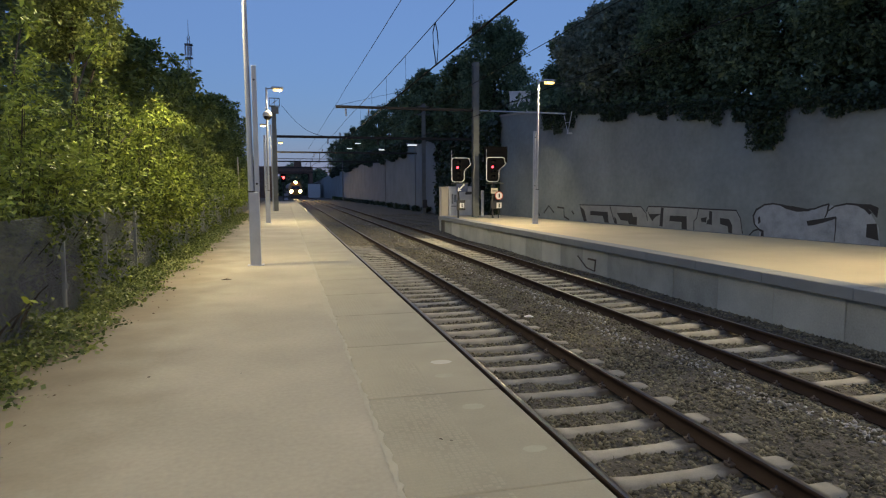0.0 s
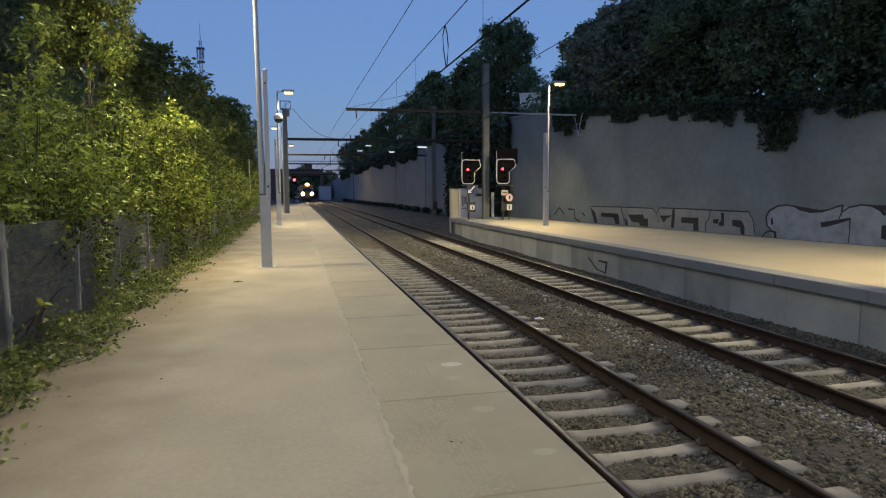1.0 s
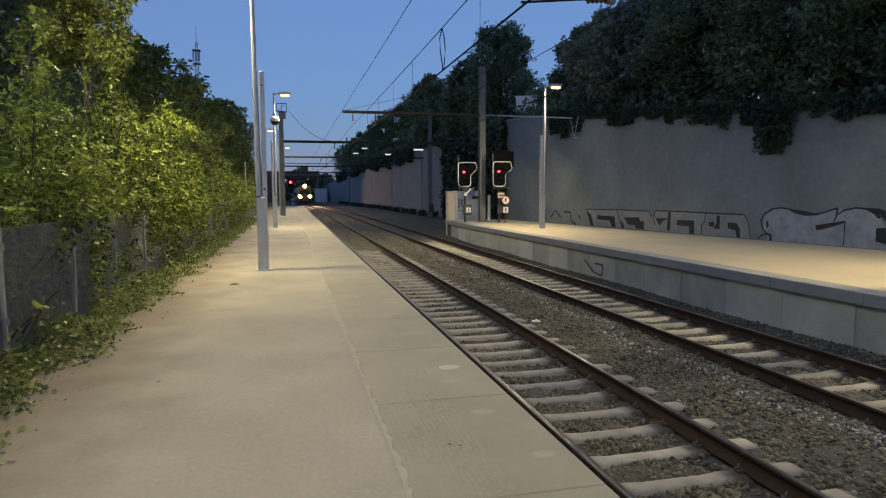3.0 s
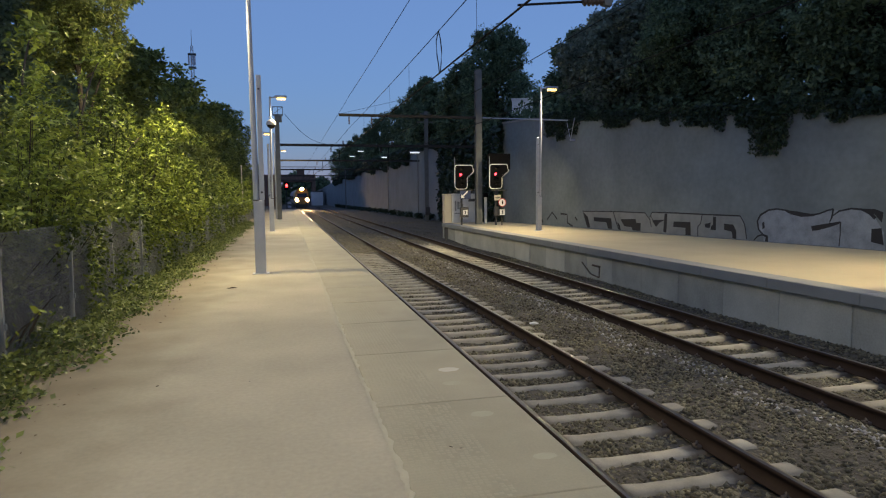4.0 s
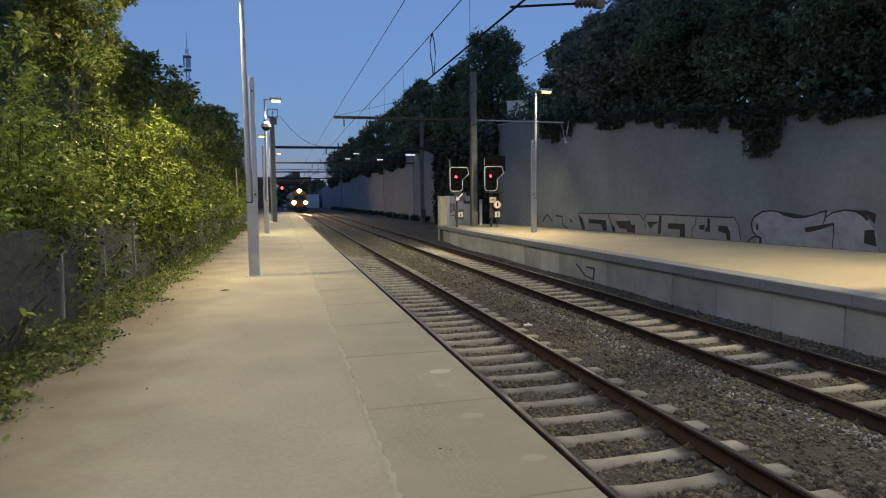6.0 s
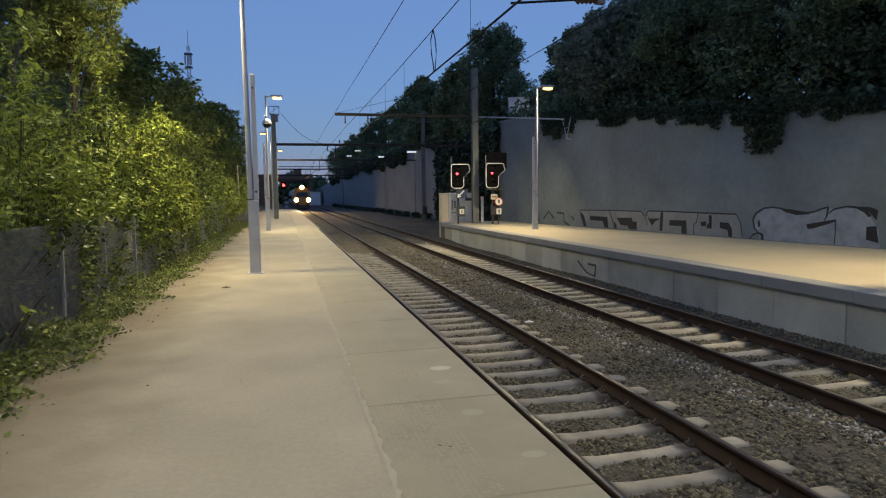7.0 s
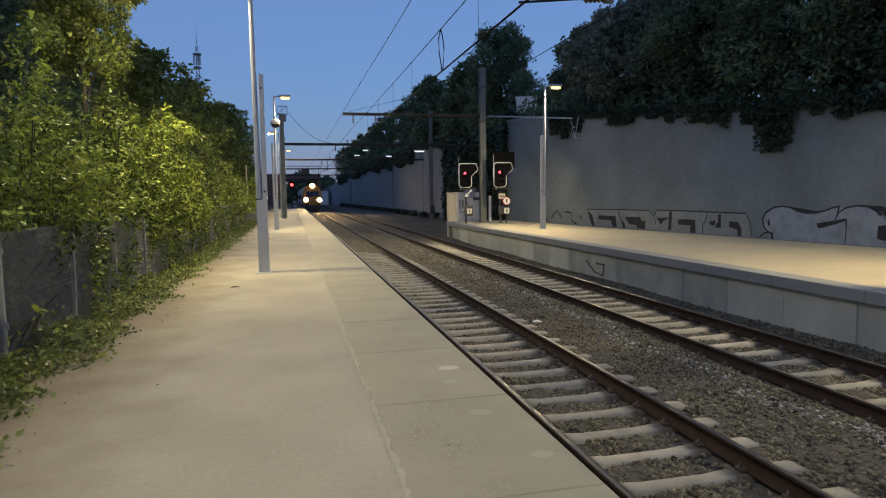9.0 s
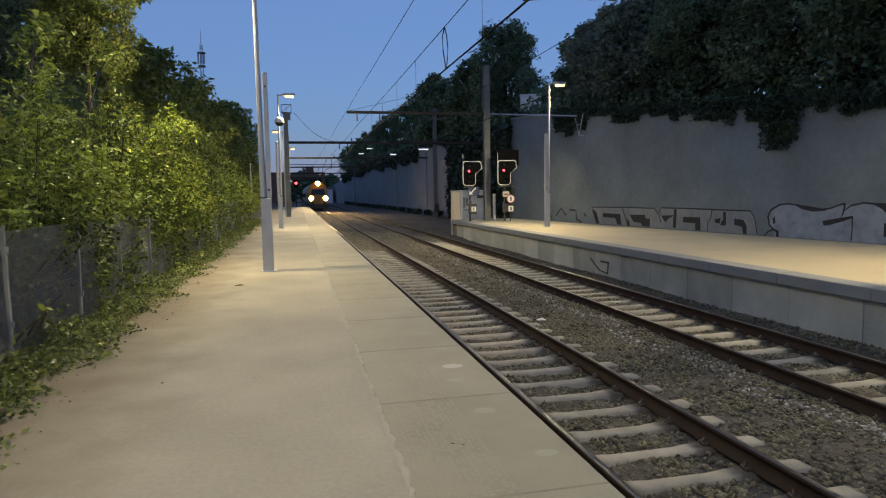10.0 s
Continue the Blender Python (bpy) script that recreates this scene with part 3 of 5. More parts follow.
def make_ballast():
    rng = np.random.default_rng(7)
    ys = np.concatenate([np.arange(-14, 40, 0.25), np.arange(40, 100, 2.0), np.arange(100, 281, 6.0)])
    xs = np.linspace(1.3, 9.1, 48)
    wide = np.clip((ys - 36.5) / 3, 0, 1)
    gx = np.array([[x if x < 8.9 else x + w * 7.0 for x in xs] for w in wide]) + np.array([bend(y) for y in ys])[:, None]
    gy = np.repeat(ys[:, None], len(xs), 1)
    gz = bed_height(gx, gy) + rng.normal(0, 0.012, gx.shape)
    verts = np.stack([gx, gy, gz], 2).reshape(-1, 3)
    k = len(xs)
    idx = np.arange(len(ys) - 1)[:, None] * k + np.arange(k - 1)[None]
    faces = np.stack([idx, idx + 1, idx + k + 1, idx + k], 2).reshape(-1, 4)
    bed = link("ballast", raw_mesh("ballast", verts, faces, M_BALLAST), None)
    tagged(bed, "dark brown-grey crushed stone ballast bed", "ballast", kind="stuff")
    spots = []
    for y0, y1, density in ((2.4, 9, 620), (9, 16, 420), (16, 26, 200), (26, 45, 70)):
        n = int((y1 - y0) * 7.3 * density)
        p = np.stack([rng.uniform(1.6, 8.95, n), rng.uniform(y0, y1, n)], 1)
        spots.append(p)
    spots.append(np.stack([rng.uniform(8.9, 14.2, 4500), rng.uniform(37.5, 62, 4500)], 1))
    spots.append(np.stack([rng.uniform(1.6, 9.0, 3500), rng.uniform(45, 64, 3500)], 1))
    p = np.concatenate(spots)
    # sleepers stay bare but for stray stones, and rails stay clear
    d1, d2 = np.abs(p[:, 0] - TRACK_1), np.abs(p[:, 0] - TRACK_2)
    u1, u2 = np.abs((p[:, 1] - 4.23 + 0.3) % 0.6 - 0.3), np.abs((p[:, 1] - 4.30 + 0.3) % 0.6 - 0.3)
    bare = ((d1 < 1.29) & (u1 < 0.088) & (p[:, 1] < 27)) | ((d2 < 1.25) & (p[:, 0] > TRACK_2 - 0.85) & (u2 < 0.088) & (p[:, 1] < 33))
    rail = (np.abs(d1 - 0.7525) < 0.1) | (np.abs(d2 - 0.7525) < 0.1)
    stray = rng.random(len(p)) < 0.045
    p = p[(~bare | stray) & ~rail]
    z = bed_height(p[:, 0], p[:, 1]) + rng.uniform(-0.012, 0.014, len(p))
    pts = np.column_stack([p, z])
    limed = (np.abs(pts[:, 0] - 5.72 + 0.12 * np.sin(pts[:, 1] * 2.1)) < 0.16) & (rng.random(len(pts)) < 0.3)
    for name, chosen, m, label in (("ballast_stones", pts[~limed], M_STONE, "loose dark crushed stones between the sleepers"), ("limed_stones", pts[limed], M_PALE_STONE, "pale limestone-dusted stones along the track")):
        v, f = stones(chosen, 0.03, rng)
        tagged(link(name, raw_mesh(name, v, f, m), None), label, "ballast stones", kind="stuff")


def wall_strip(name, rows, thick, material, low, label, cap=None):
    """A wall along rows of (x, y, top), thick towards +x, with an optional capping."""
    bm = bmesh.new()
    rings = [[bm.verts.new(p) for p in ((x, y, low), (x, y, top), (x + thick, y, top), (x + thick, y, low))] for x, y, top in rows]
    for a, b in zip(rings, rings[1:]):
        for i in range(4):
            bm.faces.new((a[i], a[(i + 1) % 4], b[(i + 1) % 4], b[i]))
    bm.faces.new(rings[0][::-1])
    bm.faces.new(rings[-1])
    bmesh.ops.recalc_face_normals(bm, faces=bm.faces)
    ob = tagged(part(name, bm, material), label, "wall", kind="structure")
    if cap:
        bm = bmesh.new()
        rings = [[bm.verts.new(p) for p in ((x - 0.05, y, top + 0.003), (x - 0.05, y, top + 0.1), (x + thick + 0.05, y, top + 0.1), (x + thick + 0.05, y, top + 0.003))] for x, y, top in rows]
        for a, b in zip(rings, rings[1:]):
            for i in range(4):
                bm.faces.new((a[i], a[(i + 1) % 4], b[(i + 1) % 4], b[i]))
        bm.faces.new(rings[0][::-1])
        bm.faces.new(rings[-1])
        bmesh.ops.recalc_face_normals(bm, faces=bm.faces)
        part("capping", bm, cap, ob, "grey stone capping")
    return ob


def make_walls():
    wall_strip("wall_east", [(wall_x(y), y, lerp_rows(WALL_TOP, y)) for y in (-40, -20, 0, 14, 17, 21, 26, 33, 36)], 0.45, M_WALL, -1.2, "tall dark grey painted retaining wall with graffiti", M_CAP)
    wall_strip("wall_return", [(12.70, 36.02, 5.8), (15.3, 39.5, 6.0), (14.95, 60.6, 6.3)], 0.4, M_WALL2, -1.2, "retaining wall hidden under dark ivy")
    rows = [(61, 6.4), (75, 6.55), (90, 6.7), (100, 6.7), (130, 6.6), (150, 6.0), (170, 5.4), (190, 5.0), (230, 4.0), (300, 2.0)]
    wall_strip("wall_north", [(lerp_rows(CUT_X, y), y, t) for y, t in rows], 0.5, M_WALL2, -1.2, "weathered grey concrete retaining wall with ivy on top", M_CAP)


# ---- lamp posts and platform furniture ----
def lamp_post(x, y, side, group="lamp posts on the near platform", base=0.0, throw=0.0):
    """A tilting lamp column: a square base post with a shorter fixed stay, a tapered pole and one lamp head to the side."""
    thing = empty("lamp_post", pose(x, y, base), "pale galvanised steel lamp post with a lit lamp head", "lamp post", group)
    s = -side
    part("base_post", boxes((-0.11, 0.11, -0.09, 0.09, 0, 1.55), bevel=0.012), M_GALV, thing)
    part("base_plate", boxes((-0.17, 0.17, -0.15, 0.15, 0, 0.018), bevel=0.006), M_GALV, thing)
    part("stay", boxes((min(0.02 * s, 0.12 * s), max(0.02 * s, 0.12 * s), -0.07, 0.07, 1.553, 4.14), bevel=0.01), M_GALV, thing)
    for z, r in ((3.85, 0.022), (1.72, 0.025)):
        part("hinge_bolt", tubes(((0.07 * s, -0.1, z), (0.07 * s, 0.1, z), r), sides=8), M_DARKGREY, thing)
    part("hinge_collar", boxes((-0.13, 0.0, -0.095, 0.095, 1.54, 1.565)) if s > 0 else boxes((0.0, 0.13, -0.095, 0.095, 1.54, 1.565)), M_DARKGREY, thing)
    bm = bmesh.new()
    tube(bm, (-0.05 * s, 0, 1.57), (-0.05 * s - 0.03 * s, 0, 6.35), 0.062, 0.042, sides=12)
    part("pole", bm, M_GALV, thing, smooth=False)
    top = -0.08 * s
    part("arm", tubes(((top, 0, 6.28), (top + 0.3 * side, 0, 6.34), 0.028), sides=8), M_GALV, thing)
    head = bmesh.new()
    box(head, min(top + 0.22 * side, top + 0.78 * side), max(top + 0.22 * side, top + 0.78 * side), -0.12, 0.12, 6.29, 6.40, bevel=0.03)
    head = part("lamp_head", head, M_GALV, thing)
    c = top + 0.52 * side
    part("lens", boxes((c - 0.2, c + 0.2, -0.095, 0.095, 6.205, 6.292), bevel=0.025), M_LAMP_LENS, head, "glowing warm lens")
    area_lamp(x + c + 0.1 * side, y, base + 6.19, LAMP_WATTS * ((0.74 if y < 10 else 0.95) if x > 5 else 0.94), throw, along=27 if x > 5 else 42, spread=117 if x > 5 else 142)
    return thing


def dome_camera(x, y, z, scale=1.0):
    thing = empty("security_camera", pose(x, y, z), "pale dome security camera on a lamp post", "security camera", "dome cameras")
    bm = bmesh.new()
    bmesh.ops.create_uvsphere(bm, u_segments=16, v_segments=10, radius=0.17 * scale)
    bm.transform(Matrix.Translation((0, 0, 0.02)) @ Matrix.Diagonal((1, 1, 1.05, 1)))
    bmesh.ops.bisect_plane(bm, geom=bm.verts[:] + bm.edges[:] + bm.faces[:], plane_co=(0, 0, -0.02), plane_no=(0, 0, -1), clear_outer=True)
    part("housing", bm, M_DOME, thing, smooth=True)
    bm = bmesh.new()
    bmesh.ops.create_uvsphere(bm, u_segments=16, v_segments=10, radius=0.15 * scale)
    part("dome", bm, M_SMOKE, thing, "dark smoked dome", smooth=True)
    part("arm", tubes(((0, 0, 0.16 * scale), (0, 0, 0.28 * scale), 0.03), ((0, 0, 0.27 * scale), (-0.12, 0, 0.27 * scale), 0.028), sides=8), M_GALV, thing)


def signal_outline(grow):
    """Board with a rounded foot and a flag to the right of its head (x, z)."""
    pts = []
    def arc(cx, cz, r, a0, a1, n=6):
        for i in range(n + 1):
            a = radians(a0 + (a1 - a0) * i / n)
            pts.append((cx + (r + grow) * math.cos(a), cz + (r + grow) * math.sin(a)))
    arc(-0.34, 0.20, 0.20, 180, 270)
    arc(0.00, 0.20, 0.20, 270, 360)
    pts.append((0.20 + grow, 0.66 + grow * 0.5))
    arc(0.42, 1.00, 0.14, -45, 40)
    arc(0.36, 1.16, 0.18, 40, 90)
    arc(-0.36, 1.16, 0.18, 90, 180)
    return pts


def signal(x, y, foot, board_z):
    thing = empty("railway_signal", pose(x, y, 0), "black railway signal board with white rim showing red", "railway signal", "signals on the far platform")
    m = Matrix.Translation((0, -0.2, board_z))
    part("rim", prism(signal_outline(0.0), 0.03, m), M_WHITE, thing, "white reflective rim")
    board = part("board", prism(signal_outline(-0.045), 0.10, Matrix.Translation((0, -0.225, board_z))), M_BLACK, thing)
    for zz, lit in ((1.08, False), (0.80, True), (0.52, False), (0.26, False)):
        bm = bmesh.new()
        cx = -0.20 if lit else -0.16
        tube(bm, (cx, -0.215, board_z + zz), (cx, -0.255 if lit else -0.235, board_z + zz), 0.06 if lit else 0.06, sides=16)
        lamp = part("lamp", bm, M_RED_LIGHT if lit else M_SMOKE, board, "glowing red lens" if lit else "dark unlit lens")
        hood = bmesh.new()
        for k in range(7):
            a0, a1 = radians(20 + 20 * k), radians(40 + 20 * k)
            q = [hood.verts.new((cx + 0.115 * math.cos(a), yy, board_z + zz + 0.115 * math.sin(a))) for a, yy in ((a0, -0.225), (a1, -0.225), (a1, -0.42), (a0, -0.42))]
            hood.faces.new(q)
        bmesh.ops.solidify(hood, geom=hood.faces[:], thickness=0.008)
        part("hood", hood, M_BLACK, board)
    part("post", tubes(((-0.1, 0, foot), (-0.1, 0, board_z + 1.3), 0.055), sides=10), M_DARKGREY, thing)
    part("whip", tubes(((-0.5, -0.1, board_z + 1.2), (-0.5, -0.1, board_z + 1.75), 0.014), sides=6), M_GALV, thing)
    part("step", boxes((-0.5, 0.45, -0.28, 0.05, board_z - 0.09, board_z - 0.05)), M_DARKGREY, thing)
    return thing


def make_signals():
    s = signal(9.42, 33.45, 0.0, 1.95)
    part("junction_box", boxes((-0.22, 0.22, -0.30, -0.06, 0.42, 0.98), bevel=0.02), M_DARKGREY, s, "dark grey junction box")
    part("plate", boxes((-0.1, 0.16, -0.32, -0.303, 0.55, 0.82)), M_WHITE, s, "small white plate")
    part("bar", boxes((0.0, 0.05, -0.33, -0.322, 0.6, 0.77)), M_BLACK, s)
    arrow = part("arrow_board", boxes((-0.28, 0.34, -0.34, -0.31, 1.42, 1.86), bevel=0.01), M_BLUE, s, "dark blue board with a white arrow")
    part("arrow", prism([(-0.26, -0.2), (-0.03, -0.16), (-0.1, -0.09), (0.15, 0.16), (0.1, 0.21), (-0.15, -0.04), (-0.22, 0.03)], 0.012, Matrix.Translation((0.02, -0.354, 1.65))), M_WHITE, arrow, "white arrow")
    s = signal(11.08, 32.45, 0.0, 1.95)
    part("backboard", boxes((-0.55, 0.75, 0.06, 0.10, 3.0, 3.86)), M_BLACK, s, "black backboard")
    part("name_plate", boxes((-0.24, 0.14, -0.16, -0.12, 1.33, 1.62), bevel=0.01), M_BEIGE, s, "small cream plate")
    part("bar", boxes((-0.18, 0.08, -0.172, -0.164, 1.45, 1.5)), M_DARKGREY, s)
    part("junction_box", boxes((-0.25, 0.1, -0.22, -0.05, 0.5, 1.0), bevel=0.02), M_DARKGREY, s)
    sign = empty("speed_sign", pose(11.2, 32.1, 0), "round red-rimmed sign on a short post", "sign")
    part("post", tubes(((0, 0, 0), (0, 0, 1.25), 0.028), sides=8), M_DARKGREY, sign)
    for r, yy, m, nm in ((0.225, -0.03, M_RED, "rim"), (0.188, -0.045, M_WHITE, "disc")):
        bm = bmesh.new()
        tube(bm, (0, yy, 1.22), (0, yy - 0.02, 1.22), r, sides=24)
        part(nm, bm, m, sign)
    part("bar", boxes((-0.03, 0.04, -0.078, -0.067, 1.12, 1.33)), M_BLACK, sign)
    part("plate", boxes((-0.13, 0.15, -0.05, -0.03, 0.55, 0.85)), M_WHITE, sign, "small white plate")
    part("bar", boxes((-0.02, 0.05, -0.062, -0.052, 0.6, 0.8)), M_DARKGREY, sign)


def make_cabinets():
    cab = empty("relay_cabinet", pose(10.15, 36.75, -1.2), "grey metal relay cabinet standing past the platform end", "cabinet")
    part("body", boxes((-0.55, 1.0, -0.25, 0.35, 0, 2.86), bevel=0.02), M_CABINET, cab)
    part("roof", boxes((-0.60, 1.05, -0.30, 0.40, 2.864, 2.93), bevel=0.015), M_CABINET, cab)
    for x0, x1 in ((-0.51, 0.22), (0.25, 0.96)):
        d = part("door", boxes((x0, x1, -0.275, -0.253, 0.2, 2.78), bevel=0.006), M_CABINET, cab)
        part("handle", boxes((x1 - 0.09, x1 - 0.06, -0.30, -0.277, 1.9, 2.1)), M_DARKGREY, d)
    part("vent", boxes((0.45, 0.85, -0.29, -0.277, 2.45, 2.62)), M_DARKGREY, cab)
    for i, (a, b, c, d) in enumerate(((-0.4, -0.3, 1.9, 2.5), (-0.25, -0.1, 2.0, 2.45), (-0.42, -0.05, 1.72, 1.78), (0.0, 0.12, 1.75, 2.3))):
        part("scrawl", boxes((a, b, -0.279, -0.2765, c, d)), M_PAINT_GREY, cab, "faded grey paint scrawl")
    side = empty("concrete_cabinet", pose(9.38, 36.8, -1.2), "narrow beige concrete cabinet beside the relay cabinet", "cabinet")
    part("body", boxes((-0.24, 0.2, -0.22, 0.3, 0, 2.86), bevel=0.02), M_BEIGE, side)
    part("lid", boxes((-0.27, 0.22, -0.25, 0.33, 2.864, 2.92), bevel=0.015), M_BEIGE, side)
    pole = empty("marker_post", pose(11.02, 34.4, 0), "thin white marker post beside the steel mast", "post")
    part("post", boxes((-0.07, 0.07, -0.05, 0.05, 0, 1.5), bevel=0.01), M_WHITE, pole)
    part("cap", boxes((-0.13, 0.13, -0.09, 0.09, 1.504, 1.75), bevel=0.02), M_BLACK, pole)


# ---- overhead line ----
def h_mast(thing, x0, z0, z1, w=0.2):
    """An H-section steel mast."""
    part("mast", boxes((x0 - w, x0 + w, -w, -w + 0.03, z0, z1), (x0 - w, x0 + w, w - 0.03, w, z0, z1), (x0 - 0.015, x0 + 0.015, -w + 0.032, w - 0.032, z0, z1)), M_MAST, thing)


def insulator(parent, a, b, r=0.055):
    bm = bmesh.new()
    a, b = Vector(a), Vector(b)
    tube(bm, a, b, r * 0.4, sides=8)
    for i in range(5):
        p = a.lerp(b, (i + 0.6) / 5.4)
        tube(bm, p, p + (b - a).normalized() * 0.035, r, r * 0.6, sides=10)
    part("insulator", bm, M_INSUL, parent, "brown ribbed insulator")


def make_overhead():
    near = empty("catenary_mast", pose(0, 33.75, 0), "brown steel catenary mast with a long cross beam", "catenary mast", "catenary masts")
    h_mast(near, 10.4, 0.0, 8.5, 0.165)
    part("beam", boxes((2.75, 10.23, -0.07, 0.07, 5.83, 5.97), bevel=0.01), M_BEAM_SILHOUETTE, near)
    part("strut", tubes(((10.6, 0, 5.9), (13.5, -5.1, 5.22), 0.035), sides=8), M_GALV, near)
    for x in (3.28, 4.48):
        insulator(near, (x, 0, 5.82), (x, 0, 5.42))
    brace = empty("wall_bracket", pose(13.58, 28.4, 4.3), "small grey V-shaped steel bracket on the wall", "bracket")
    part("arm", tubes(((-0.15, 0.02, 0.0), (-0.15, 0.5, 0.95), 0.02), sides=6), M_GALV, brace)
    part("arm", tubes(((-0.15, 0.0, 0.0), (-0.15, -0.4, 0.95), 0.02), sides=6), M_GALV, brace)
    part("rung", tubes(((-0.15, 0.25, 0.48), (-0.15, -0.2, 0.48), 0.014), sides=6), M_GALV, brace)
    part("foot", boxes((-0.18, 0.12, -0.04, 0.06, -0.08, 0.0)), M_GALV, brace)
    # portal above the camera's end of the platforms, with its drop arm
    near2 = empty("catenary_portal", pose(0, 8.73, 0), "dark steel catenary portal with a drop arm between tracks", "catenary mast", "catenary masts")
    h_mast(near2, 15.75, 0, 7.6, 0.2)
    part("beam", boxes((2.2, 15.54, -0.1, 0.1, 7.0, 7.25), bevel=0.01), M_BEAM_SILHOUETTE, near2)
    part("drop_post", boxes((4.60, 4.72, -0.05, 0.05, 4.40, 6.998)), M_MAST, near2)
    insulator(near2, (4.61, 0, 4.47), (4.25, 0, 4.44), 0.07)
    insulator(near2, (4.61, 0, 5.25), (4.25, 0, 5.25), 0.07)
    part("arm_tube", tubes(((4.26, 0, 4.44), (3.25, 0, 4.33), 0.018), sides=8), M_WIRE, near2)
    part("arm_tube", tubes(((4.26, 0, 5.25), (3.3, 0, 5.25), 0.018), sides=8), M_WIRE, near2)
    for i, (y, zb, x0, x1, mx, mtop) in enumerate(((48.0, 5.45, -0.45, 15.4, -0.55, 7.6), (70, 5.56, -0.5, 15.0, -0.7, 8.0), (94, 5.6, -1.2, 14.4, -1.2, 8.2), (122, 5.6, -1.4, 13.6, -1.4, 8.2), (152, 5.6, -1.8, 12.9, -1.8, 8.2))):
        g = empty("catenary_portal", pose(0, y, 0), "dark steel catenary portal across both tracks", "catenary mast", "catenary masts")
        low = 0.0 if y < 86 else -1.2
        h_mast(g, mx, low, mtop, 0.16)
        part("beam", boxes((mx + 0.165, x1 - 0.145, -0.08, 0.08, zb - 0.09, zb + 0.09)), M_BEAM_SILHOUETTE, g)
        for cx in (TRACK_1, TRACK_2):
            x = cx + bend(y)
            insulator(g, (x, 0, zb - 0.1), (x, 0, zb - 0.5), 0.07)
            insulator(g, (x + 0.9, 0, zb + 0.1), (x + 0.9, 0, zb + 0.35), 0.07)
            part("drop_tube", tubes(((x + 0.6, 0, zb - 0.09), (x + 0.6, 0, 4.35), 0.03), ((x + 0.6, 0, 4.5), (x, 0, 4.35), 0.02), sides=6), M_WIRE, g)
        if i == 0:
            part("top_frame", tubes(((mx - 0.28, -0.3, 7.6), (mx + 0.42, -0.3, 7.6), 0.03), ((mx - 0.28, 0.3, 7.6), (mx + 0.42, 0.3, 7.6), 0.03), ((mx - 0.28, -0.3, 8.15), (mx + 0.42, -0.3, 8.15), 0.03),
                                    ((mx - 0.28, -0.3, 7.6), (mx - 0.28, -0.3, 8.15), 0.025), ((mx + 0.42, -0.3, 7.6), (mx + 0.42, -0.3, 8.15), 0.025), ((mx + 0.07, -0.3, 7.6), (mx + 0.07, -0.3, 8.15), 0.02),
                                    ((mx - 0.28, -0.3, 7.6), (mx + 0.42, -0.3, 8.15), 0.015), ((mx - 0.28, -0.3, 7.6), (mx - 0.28, 0.3, 7.6), 0.02), ((mx + 0.42, -0.3, 7.6), (mx + 0.42, 0.3, 7.6), 0.02), sides=6), M_MAST, g)
            part("switch_box", boxes((mx - 0.15, mx + 0.35, -0.34, -0.18, 7.05, 7.5), bevel=0.02), M_MAST, g)
    mast2 = empty("catenary_mast", pose(13.7, 62, -1.2), "slim grey catenary mast beside the far wall", "catenary mast", "catenary masts")
    h_mast(mast2, 0, 0, 11.2, 0.17)
    part("top_frame", boxes((-0.9, 0.7, -0.05, 0.05, 10.1, 10.2), (-0.6, 0.6, -0.05, 0.05, 10.9, 11.0)), M_MAST, mast2)
    part("cable_box", boxes((-0.2, 0.25, -0.35, -0.18, 0.9, 1.7), bevel=0.02), M_DARKGREY, mast2)
    # wires
    ends = [-14, 8.73, 33.75, 48, 70, 94, 122, 152, 200]
    def line(name, x, z, sag, r, label):
        pts = []
        for a, b in zip(ends, ends[1:]):
            for k in range(8):
                f = k / 8
                y = a + (b - a) * f
                pts.append((x + bend(y), y, z - sag * 4 * f * (1 - f)))
        tagged(part(name, path_tube(pts, r, 5), M_WIRE), label, "cable", "overhead wires")
    line("contact_wire", 3.27, 4.29, 0.0, 0.011, "black contact wire over the near track")
    line("contact_wire", 3.34, 4.33, 0.0, 0.011, "black contact wire over the near track")
    line("messenger_wire", 3.30, 5.26, 0.06, 0.010, "black messenger wire over the near track")
    line("feeder_wire", 3.30, 6.88, 0.05, 0.011, "thin feeder wire high over the near track")
    line("messenger_wire", 6.7, 5.42, 0.06, 0.010, "black messenger wire over the far track")
    line("contact_wire", 7.03, 4.31, 0.0, 0.011, "black contact wire over the far track")
    hanger = empty("current_loop", pose(3.3, 13.75, 5.2), "looped cable hanging between the overhead wires", "cable")
    part("cable", path_tube([(0, 0, 0.03), (0.05, 0.03, -0.15), (0.08, 0.05, -0.4), (0.06, 0.03, -0.65), (0.03, 0, -0.88)], 0.012, 6), M_WIRE, hanger)
    part("cable", path_tube([(0, 0, 0.03), (-0.06, -0.03, -0.2), (-0.05, -0.04, -0.5), (0.0, 0, -0.75), (0.01, 0, -0.9)], 0.012, 6), M_WIRE, hanger)
    for y in (10.9, 17.2, 20.5, 24.0, 27.5):
        d = empty("dropper", pose(3.3, y, 4.3), "thin dropper wire between the overhead wires", "cable", "droppers")
        part("wire", tubes(((0, 0, 0.0), (0, 0, 0.93), 0.004), sides=4), M_WIRE, d)
    slack = []
    for k in range(13):
        f = k / 12
        slack.append((0.0 + 3.2 * f, 48.0, 7.7 - 2.2 * f - 1.0 * math.sin(math.pi * f) * 0.55))
